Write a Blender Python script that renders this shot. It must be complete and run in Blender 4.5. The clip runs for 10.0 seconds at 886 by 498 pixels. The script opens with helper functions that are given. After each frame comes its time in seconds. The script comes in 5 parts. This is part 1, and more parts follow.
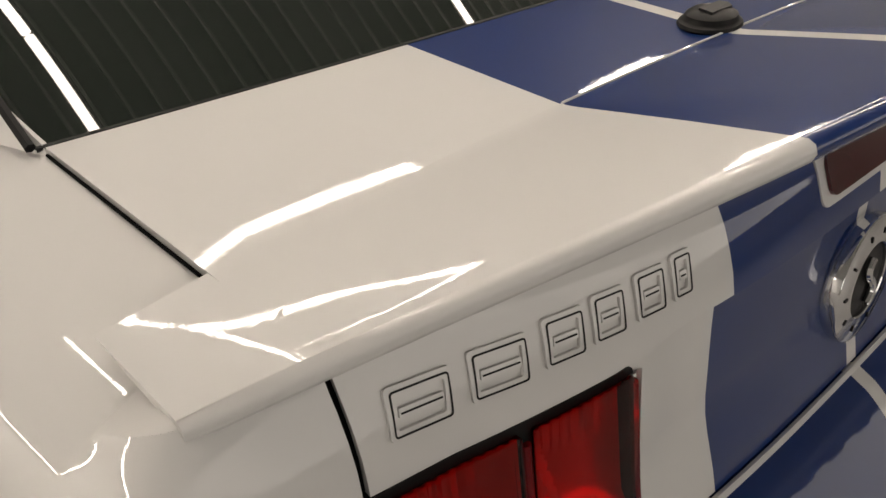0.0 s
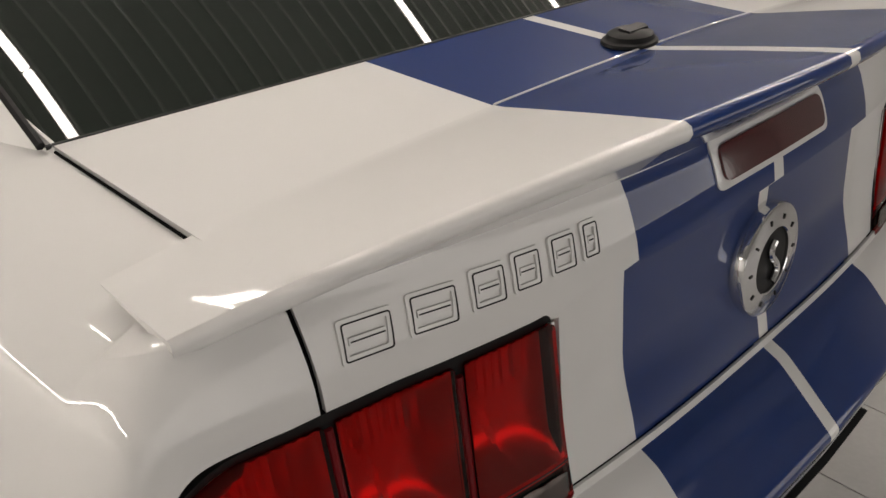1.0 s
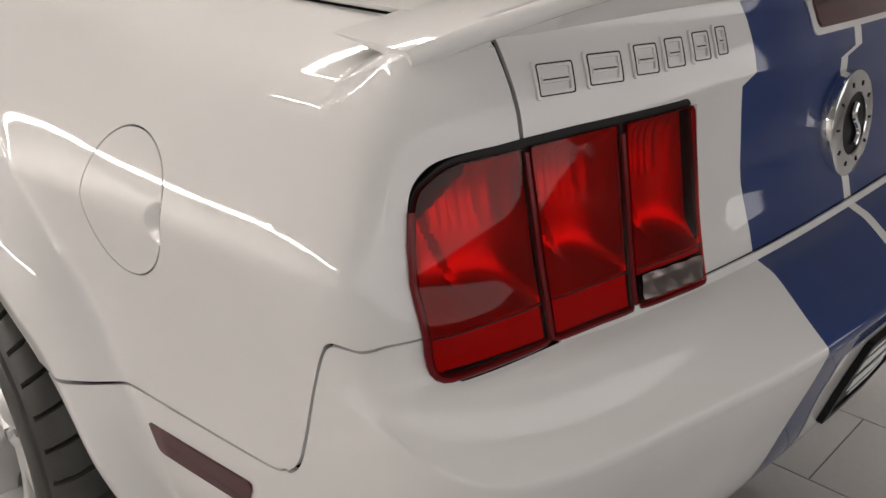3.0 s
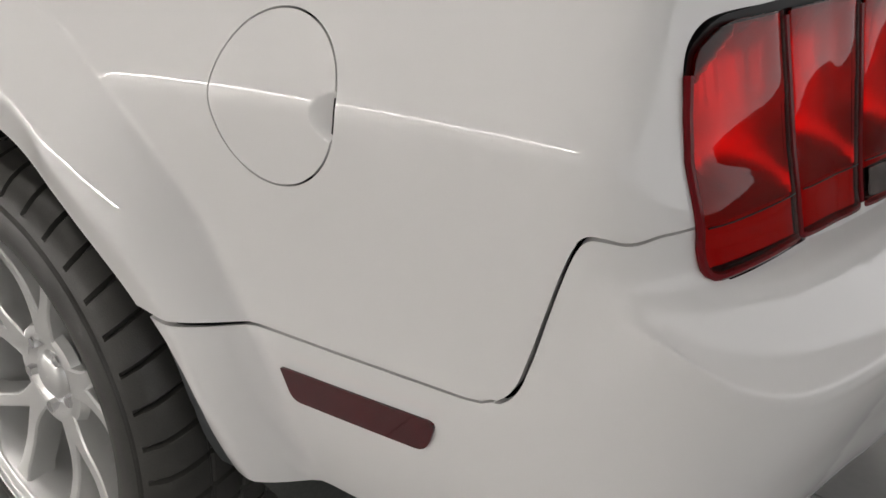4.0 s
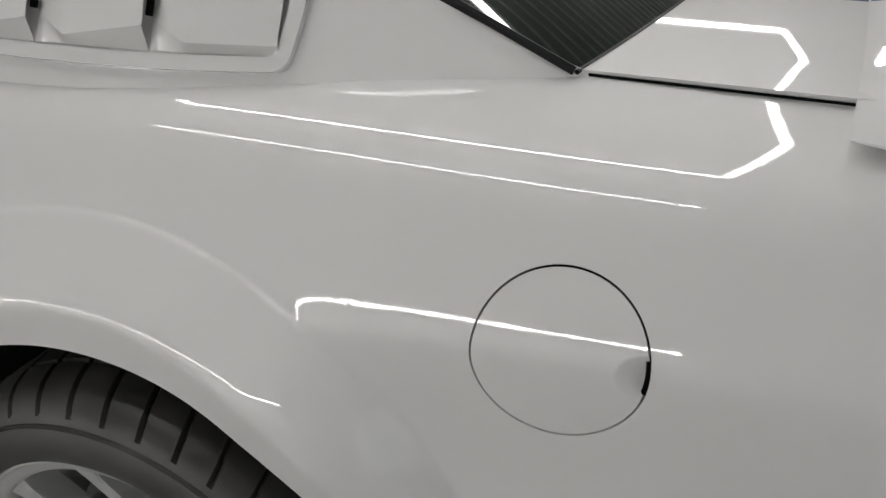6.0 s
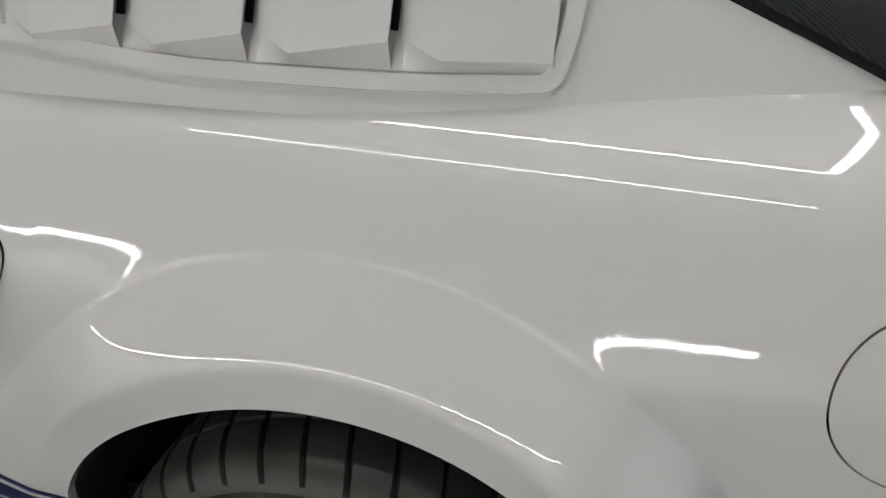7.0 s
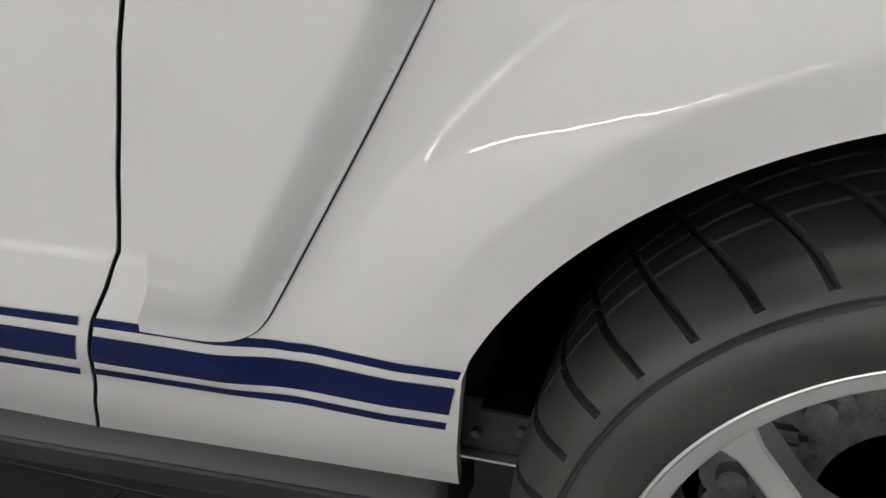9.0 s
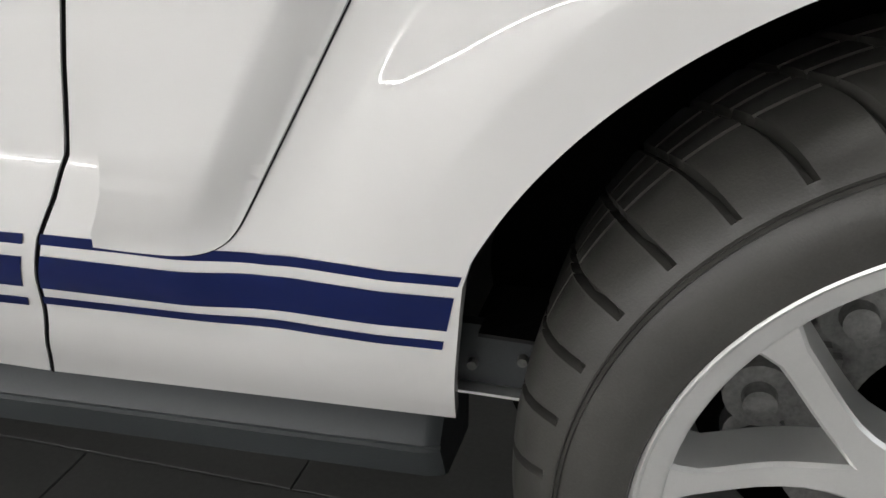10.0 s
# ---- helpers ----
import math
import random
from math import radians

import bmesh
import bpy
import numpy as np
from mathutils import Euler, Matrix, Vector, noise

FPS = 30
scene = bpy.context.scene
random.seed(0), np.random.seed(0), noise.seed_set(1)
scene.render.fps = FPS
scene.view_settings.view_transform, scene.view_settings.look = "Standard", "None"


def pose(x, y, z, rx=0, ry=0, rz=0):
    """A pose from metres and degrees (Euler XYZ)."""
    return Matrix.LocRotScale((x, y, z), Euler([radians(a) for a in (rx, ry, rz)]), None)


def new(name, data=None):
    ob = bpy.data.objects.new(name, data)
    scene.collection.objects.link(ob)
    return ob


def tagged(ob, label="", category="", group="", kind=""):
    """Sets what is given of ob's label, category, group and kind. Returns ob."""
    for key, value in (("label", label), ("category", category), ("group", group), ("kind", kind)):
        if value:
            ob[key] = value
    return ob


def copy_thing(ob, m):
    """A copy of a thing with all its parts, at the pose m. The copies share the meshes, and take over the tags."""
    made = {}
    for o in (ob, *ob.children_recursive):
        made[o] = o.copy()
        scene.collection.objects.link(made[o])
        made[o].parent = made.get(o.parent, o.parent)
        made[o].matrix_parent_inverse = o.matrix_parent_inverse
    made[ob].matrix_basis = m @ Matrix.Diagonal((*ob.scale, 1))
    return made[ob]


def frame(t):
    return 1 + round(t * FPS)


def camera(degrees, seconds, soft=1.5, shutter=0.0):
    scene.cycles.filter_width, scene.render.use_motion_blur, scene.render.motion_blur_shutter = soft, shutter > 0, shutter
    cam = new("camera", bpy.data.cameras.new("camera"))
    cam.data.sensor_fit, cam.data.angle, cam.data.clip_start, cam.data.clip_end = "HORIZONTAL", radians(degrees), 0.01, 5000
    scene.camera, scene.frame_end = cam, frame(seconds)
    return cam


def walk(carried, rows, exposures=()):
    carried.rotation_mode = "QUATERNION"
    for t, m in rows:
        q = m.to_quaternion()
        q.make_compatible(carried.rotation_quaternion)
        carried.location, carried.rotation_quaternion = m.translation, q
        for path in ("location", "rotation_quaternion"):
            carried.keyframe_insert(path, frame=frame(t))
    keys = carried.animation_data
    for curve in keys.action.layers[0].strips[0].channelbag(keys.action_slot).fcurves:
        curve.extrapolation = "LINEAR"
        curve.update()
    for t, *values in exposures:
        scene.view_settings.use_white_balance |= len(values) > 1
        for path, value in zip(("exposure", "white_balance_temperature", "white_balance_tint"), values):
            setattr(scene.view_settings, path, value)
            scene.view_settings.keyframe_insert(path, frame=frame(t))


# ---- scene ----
cam = camera(54.0, 10.0)
walk(cam, [
    (0.0, pose(1.2432, -0.9286, 1.4403) @ pose(0, 0, 0, 0, 0, 44.396) @ pose(0, 0, 0, 57.256) @ pose(0, 0, 0, 0, 0, 1.837)),
    (0.5, pose(1.2973, -1.0232, 1.4503) @ pose(0, 0, 0, 0, 0, 43.629) @ pose(0, 0, 0, 58.463) @ pose(0, 0, 0, 0, 0, 1.732)),
    (1.0, pose(1.3800, -1.0099, 1.4533) @ pose(0, 0, 0, 0, 0, 43.514) @ pose(0, 0, 0, 60.328) @ pose(0, 0, 0, 0, 0, 1.366)),
    (1.5, pose(1.5018, -0.9216, 1.4643) @ pose(0, 0, 0, 0, 0, 44.279) @ pose(0, 0, 0, 62.240) @ pose(0, 0, 0, 0, 0, 0.854)),
    (2.0, pose(1.5633, -0.9074, 1.4179) @ pose(0, 0, 0, 0, 0, 44.761) @ pose(0, 0, 0, 64.203) @ pose(0, 0, 0, 0, 0, 0.486)),
    (2.5, pose(1.5294, -1.0800, 1.3296) @ pose(0, 0, 0, 0, 0, 44.474) @ pose(0, 0, 0, 65.749) @ pose(0, 0, 0, 0, 0, 0.590)),
    (2.8, pose(1.4894, -1.2325, 1.2463) @ pose(0, 0, 0, 0, 0, 44.209) @ pose(0, 0, 0, 66.974) @ pose(0, 0, 0, 0, 0, 0.447)),
    (3.0, pose(1.4408, -1.3213, 1.2098) @ pose(0, 0, 0, 0, 0, 43.542) @ pose(0, 0, 0, 66.870) @ pose(0, 0, 0, 0, 0, 0.934)),
    (3.2, pose(1.3961, -1.3735, 1.1707) @ pose(0, 0, 0, 0, 0, 42.915) @ pose(0, 0, 0, 66.840) @ pose(0, 0, 0, 0, 0, 1.062)),
    (4.3, pose(1.1025, -1.4457, 1.0642) @ pose(0, 0, 0, 0, 0, 35.124) @ pose(0, 0, 0, 65.670) @ pose(0, 0, 0, 0, 0, 1.470)),
    (4.5, pose(1.0648, -1.4462, 1.1088) @ pose(0, 0, 0, 0, 0, 33.201) @ pose(0, 0, 0, 64.759) @ pose(0, 0, 0, 0, 0, 1.347)),
    (4.8, pose(1.0042, -1.4437, 1.1880) @ pose(0, 0, 0, 0, 0, 30.755) @ pose(0, 0, 0, 63.987) @ pose(0, 0, 0, 0, 0, 1.402)),
    (5.0, pose(0.9616, -1.4737, 1.2297) @ pose(0, 0, 0, 0, 0, 28.984) @ pose(0, 0, 0, 64.494) @ pose(0, 0, 0, 0, 0, 2.245)),
    (5.2, pose(0.9048, -1.5009, 1.2504) @ pose(0, 0, 0, 0, 0, 26.553) @ pose(0, 0, 0, 65.662) @ pose(0, 0, 0, 0, 0, 2.709)),
    (6.3, pose(0.5912, -1.5951, 1.3469) @ pose(0, 0, 0, 0, 0, 20.545) @ pose(0, 0, 0, 61.849) @ pose(0, 0, 0, 0, 0, -0.264)),
    (6.5, pose(0.5149, -1.5899, 1.3568) @ pose(0, 0, 0, 0, 0, 20.050) @ pose(0, 0, 0, 60.924) @ pose(0, 0, 0, 0, 0, -0.509)),
    (7.0, pose(0.3235, -1.5727, 1.3414) @ pose(0, 0, 0, 0, 0, 18.120) @ pose(0, 0, 0, 61.171) @ pose(0, 0, 0, 0, 0, -0.170)),
    (7.5, pose(0.1773, -1.5628, 1.3180) @ pose(0, 0, 0, 0, 0, 18.775) @ pose(0, 0, 0, 59.800) @ pose(0, 0, 0, 0, 0, -0.796)),
    (8.0, pose(-0.0066, -1.5662, 1.1948) @ pose(0, 0, 0, 0, 0, 18.477) @ pose(0, 0, 0, 63.297) @ pose(0, 0, 0, 0, 0, -0.240)),
    (8.5, pose(-0.1401, -1.5597, 1.0748) @ pose(0, 0, 0, 0, 0, 18.418) @ pose(0, 0, 0, 64.201) @ pose(0, 0, 0, 0, 0, -0.743)),
    (9.0, pose(-0.2279, -1.5440, 0.9027) @ pose(0, 0, 0, 0, 0, 17.224) @ pose(0, 0, 0, 66.701) @ pose(0, 0, 0, 0, 0, -0.141)),
    (9.5, pose(-0.2727, -1.5151, 0.8058) @ pose(0, 0, 0, 0, 0, 16.540) @ pose(0, 0, 0, 66.647) @ pose(0, 0, 0, 0, 0, -0.103)),
    (10.0, pose(-0.2611, -1.4982, 0.7983) @ pose(0, 0, 0, 0, 0, 15.308) @ pose(0, 0, 0, 65.971) @ pose(0, 0, 0, 0, 0, -0.100)),
], exposures=[(0.0, -0.13, 7700, 15), (1.0, 0.0, 7300, 15), (1.5, 0.23, 7100, 14), (2.0, 0.47, 7000, 15), (2.5, 0.35, 7000, 16), (3.0, 0.17, 7050, 16), (4.5, 0.13, 6550, 12), (5.2, -0.28, 6450, 11), (6.5, -0.36, 6500, 11), (7.5, -0.36, 6500, 11), (8.5, -0.3, 6500, 11), (9.0, 0.04, 6500, 11), (10.0, 0.48, 6450, 11)])

# ---- world and light ----
world = bpy.data.worlds.new("world")
scene.world = world
world.use_nodes = True
world.node_tree.nodes["Background"].inputs[0].default_value = (0.8, 0.82, 0.85, 1)
world.node_tree.nodes["Background"].inputs[1].default_value = 0.05
TUBE_POWER = 37.0

# ---- materials ----
def mat(name, color, rough=0.5, metal=0.0, coat=0.0, spec=0.5, trans=0.0, ior=1.45, emit=0.0):
    m = bpy.data.materials.new(name)
    m.use_nodes = True
    b = m.node_tree.nodes["Principled BSDF"]
    b.inputs["Base Color"].default_value = (*color, 1)
    b.inputs["Roughness"].default_value = rough
    b.inputs["Metallic"].default_value = metal
    b.inputs["Coat Weight"].default_value = coat
    b.inputs["Coat Roughness"].default_value = 0.015
    b.inputs["Specular IOR Level"].default_value = spec
    b.inputs["Transmission Weight"].default_value = trans
    b.inputs["IOR"].default_value = ior
    if emit:
        b.inputs["Emission Color"].default_value = (*color, 1)
        b.inputs["Emission Strength"].default_value = emit
    return m


def link(m, a, b):
    m.node_tree.links.new(a, b)


def node(m, kind, **values):
    n = m.node_tree.nodes.new(kind)
    for key, value in values.items():
        setattr(n, key, value)
    return n


def vary(m, color, amount=0.12, scale=8.0, fine=180.0, bump=0.0, rough=None):
    """Two scales of uneven colour, and fine relief."""
    b = m.node_tree.nodes["Principled BSDF"]
    co = node(m, "ShaderNodeTexCoord")
    n1 = node(m, "ShaderNodeTexNoise")
    n1.inputs["Scale"].default_value, n1.inputs["Detail"].default_value = scale, 5
    n2 = node(m, "ShaderNodeTexNoise")
    n2.inputs["Scale"].default_value, n2.inputs["Detail"].default_value = fine, 3
    for n in (n1, n2):
        link(m, co.outputs["Object"], n.inputs["Vector"])
    mix = node(m, "ShaderNodeMath", operation="MULTIPLY_ADD")
    mix.inputs[1].default_value = 0.4
    link(m, n2.outputs["Fac"], mix.inputs[0])
    link(m, n1.outputs["Fac"], mix.inputs[2])
    ramp = node(m, "ShaderNodeValToRGB")
    ramp.color_ramp.elements[0].position, ramp.color_ramp.elements[1].position = 0.4, 1.0
    ramp.color_ramp.elements[0].color = (*[c * (1 - amount) for c in color], 1)
    ramp.color_ramp.elements[1].color = (*[min(1, c * (1 + amount)) for c in color], 1)
    link(m, mix.outputs[0], ramp.inputs[0])
    link(m, ramp.outputs[0], b.inputs["Base Color"])
    if bump:
        bp = node(m, "ShaderNodeBump")
        bp.inputs["Strength"].default_value, bp.inputs["Distance"].default_value = bump, 0.002
        link(m, n2.outputs["Fac"], bp.inputs["Height"])
        link(m, bp.outputs[0], b.inputs["Normal"])
    if rough:
        mr = node(m, "ShaderNodeMapRange")
        mr.inputs["To Min"].default_value, mr.inputs["To Max"].default_value = rough
        link(m, n1.outputs["Fac"], mr.inputs["Value"])
        link(m, mr.outputs[0], b.inputs["Roughness"])
    return m


WHITE = (0.74, 0.732, 0.72)
BLUE = (0.002, 0.026, 0.140)
NAVY = (0.006, 0.013, 0.08)


def car_paint(name, color, spec=0.1):
    m = vary(mat(name, color, 0.38, 0.0, 1.0, spec), color, 0.015, 1.2, 900.0)
    b = m.node_tree.nodes["Principled BSDF"]
    n = node(m, "ShaderNodeTexNoise")
    n.inputs["Scale"].default_value = 260.0
    bp = node(m, "ShaderNodeBump")
    bp.inputs["Strength"].default_value, bp.inputs["Distance"].default_value = 0.03, 0.0006
    co = node(m, "ShaderNodeTexCoord")
    link(m, co.outputs["Object"], n.inputs["Vector"])
    link(m, n.outputs["Fac"], bp.inputs["Height"])
    link(m, bp.outputs[0], b.inputs["Coat Normal"])
    return m


def striped_paint():
    """White car paint with the two blue racing stripes along the car's centre line."""
    m = car_paint("striped_paint", WHITE)
    b = m.node_tree.nodes["Principled BSDF"]
    geo = node(m, "ShaderNodeNewGeometry")
    sep = node(m, "ShaderNodeSeparateXYZ")
    link(m, geo.outputs["Position"], sep.inputs[0])
    ab = node(m, "ShaderNodeMath", operation="ABSOLUTE")
    link(m, sep.outputs["Y"], ab.inputs[0])
    lo = node(m, "ShaderNodeMath", operation="GREATER_THAN")
    lo.inputs[1].default_value = 0.0125
    hi = node(m, "ShaderNodeMath", operation="LESS_THAN")
    hi.inputs[1].default_value = STRIPE
    for n in (lo, hi):
        link(m, ab.outputs[0], n.inputs[0])
    both = node(m, "ShaderNodeMath", operation="MULTIPLY")
    link(m, lo.outputs[0], both.inputs[0])
    link(m, hi.outputs[0], both.inputs[1])
    mix = node(m, "ShaderNodeMix", data_type="RGBA")
    old = b.inputs["Base Color"].links[0].from_socket
    link(m, both.outputs[0], mix.inputs[0])
    link(m, old, mix.inputs[6])
    mix.inputs[7].default_value = (*BLUE, 1)
    link(m, mix.outputs[2], b.inputs["Base Color"])
    return m


STRIPE = 0.302
M_WHITE = car_paint("white_paint", WHITE)
M_BLUE = vary(mat("navy_vinyl", NAVY, 0.3, 0.0, 0.0, 0.2), NAVY, 0.03, 3.0, 700.0)
M_STRIPED = striped_paint()
M_BLACK = mat("black_plastic", (0.007, 0.007, 0.0075), 0.42, 0, 0, 0.25)
# near-black colour that stands for shade in gaps and recesses
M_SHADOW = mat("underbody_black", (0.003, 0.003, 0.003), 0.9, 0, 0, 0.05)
M_TRIM = vary(mat("grey_trim", (0.042, 0.047, 0.050), 0.42), (0.042, 0.047, 0.050), 0.15, 6, 300, 0.1)
M_GLASS = mat("tinted_glass", (0.006, 0.011, 0.008), 0.02, 0, 0.0, 0.5)
M_REDIN = mat("red_reflector", (0.62, 0.02, 0.02), 0.3, 0.0)
M_REDDARK = mat("dark_red_plastic", (0.065, 0.004, 0.007), 0.12, 0, 0.5)
M_CHROME = mat("chrome", (0.75, 0.75, 0.76), 0.08, 1.0)
M_ALLOY = vary(mat("alloy", (0.72, 0.72, 0.71), 0.33, 0.75), (0.72, 0.72, 0.71), 0.05, 10, 400, 0.03)
M_RUBBER = vary(mat("rubber", (0.048, 0.0465, 0.042), 0.45, 0, 0, 0.5), (0.048, 0.0465, 0.042), 0.35, 14, 520, 0.10, (0.30, 0.5))
M_LINER = vary(mat("wheel_liner", (0.085, 0.089, 0.082), 0.55, 0, 0, 0.4), (0.085, 0.089, 0.082), 0.3, 9, 150, 0.3)
M_IRON = vary(mat("cast_iron", (0.16, 0.16, 0.155), 0.45, 0.3), (0.16, 0.16, 0.155), 0.6, 35, 240, 0.5)
M_TILE = vary(mat("floor_tile", (0.44, 0.436, 0.428), 0.3, 0, 0.0, 0.4), (0.44, 0.436, 0.428), 0.10, 2.5, 60, 0.02, (0.25, 0.4))
# floor tile darkened in colour for the shade under the car
M_SHADED_TILE = vary(mat("dark_floor_tile", (0.10, 0.10, 0.096), 0.4, 0, 0.0, 0.35), (0.10, 0.10, 0.096), 0.25, 3.0, 120, 0.05, (0.3, 0.5))
M_JOINT = mat("tile_joint", (0.10, 0.10, 0.10), 0.8)
M_WALL = vary(mat("wall_paint", (0.55, 0.55, 0.54), 0.7), (0.55, 0.55, 0.54), 0.04, 2, 80, 0.05)
M_PALE = vary(mat("white_wall_paint", (0.82, 0.82, 0.81), 0.6), (0.82, 0.82, 0.81), 0.03, 2, 80, 0.05)
M_CEIL = vary(mat("ceiling_metal", (0.26, 0.26, 0.255), 0.5), (0.26, 0.26, 0.255), 0.04, 2, 80)
M_RIB = vary(mat("rib_paint", (0.46, 0.46, 0.45), 0.6), (0.46, 0.46, 0.45), 0.04, 2, 80)
M_TUBE = mat("light_tube", (1.0, 0.99, 0.965), 0.5, emit=TUBE_POWER)
M_STRIP = mat("strip_diffuser", (1.0, 0.99, 0.965), 0.5, emit=1.25 * TUBE_POWER)
# glow of the added sheet behind the rear wall, fill for the tail
M_REAR_FILL = mat("overcast_daylight", (0.95, 0.98, 1.0), 1.0, emit=1.05)
M_PLATE = mat("plate_white", (0.8, 0.8, 0.8), 0.4)


# ---- mesh helpers ----
def part(name, me, parent, label="", smooth=True):
    ob = new(name, me)
    ob.parent = parent
    if label:
        tagged(ob, label)
    return ob


def mesh(name, verts, faces, material, normals=None, smooth=True):
    me = bpy.data.meshes.new(name)
    me.from_pydata([tuple(v) for v in verts], [], [tuple(f) for f in faces])
    me.materials.append(material)
    me.polygons.foreach_set("use_smooth", [smooth] * len(me.polygons))
    if normals is not None:
        me.normals_split_custom_set([tuple(normals[l.vertex_index]) for l in me.loops])
    return me


def bm_mesh(name, bm, material, smooth=False, angle=40):
    me = bpy.data.meshes.new(name)
    bmesh.ops.recalc_face_normals(bm, faces=bm.faces)
    bm.to_mesh(me)
    bm.free()
    me.materials.append(material)
    if smooth:
        me.polygons.foreach_set("use_smooth", [True] * len(me.polygons))
        me.set_sharp_from_angle(angle=radians(angle))
    return me


def lerp_table(table, x):
    """Smooth interpolation (monotone cubic) in rows of (x, value)."""
    xs, ys = [r[0] for r in table], [r[1] for r in table]
    if x <= xs[0]:
        return ys[0]
    if x >= xs[-1]:
        return ys[-1]
    i = next(k for k in range(len(xs) - 1) if x <= xs[k + 1])

    def slope(k):
        if k == 0 or k == len(xs) - 1:
            j = min(k, len(xs) - 2)
            return (ys[j + 1] - ys[j]) / (xs[j + 1] - xs[j])
        a = (ys[k] - ys[k - 1]) / (xs[k] - xs[k - 1])
        b = (ys[k + 1] - ys[k]) / (xs[k + 1] - xs[k])
        return 0 if a * b <= 0 else 2 * a * b / (a + b)
    h = xs[i + 1] - xs[i]
    t = (x - xs[i]) / h
    m0, m1 = slope(i) * h, slope(i + 1) * h
    return ((2 * t**3 - 3 * t**2 + 1) * ys[i] + (t**3 - 2 * t**2 + t) * m0
            + (-2 * t**3 + 3 * t**2) * ys[i + 1] + (t**3 - t**2) * m1)


def smoothstep(a, b, x):
    t = min(1, max(0, (x - a) / (b - a)))
    return t * t * (3 - 2 * t)


def inside(p, poly):
    c, j = False, len(poly) - 1
    for i in range(len(poly)):
        (xi, yi), (xj, yj) = poly[i], poly[j]
        if (yi > p[1]) != (yj > p[1]) and p[0] < (xj - xi) * (p[1] - yi) / (yj - yi) + xi:
            c = not c
        j = i
    return c


def dense(poly, h, closed=True):
    out = []
    n = len(poly)
    for i in range(n if closed else n - 1):
        a, b = Vector(poly[i]), Vector(poly[(i + 1) % n])
        k = max(1, int((b - a).length / h + 0.5))
        out += [tuple(a.lerp(b, q / k)) for q in range(k)]
    if not closed:
        out.append(tuple(poly[-1]))
    return out


def rounded(points, r=0.01, n=4):
    """A polygon with its corners rounded; a point may carry its own radius as a third value."""
    out = []
    m = len(points)
    for i in range(m):
        p, a, b = Vector(points[i][:2]), Vector(points[i - 1][:2]), Vector(points[(i + 1) % m][:2])
        rr = points[i][2] if len(points[i]) > 2 else r
        if rr <= 0:
            out.append(tuple(p))
            continue
        da, db = (a - p), (b - p)
        k = min(rr, da.length * 0.45, db.length * 0.45)
        p0, p1 = p + da.normalized() * k, p + db.normalized() * k
        for q in range(n + 1):
            t = q / n
            out.append(tuple(p0 * (1 - t)**2 + p * 2 * t * (1 - t) + p1 * t * t))
    return out


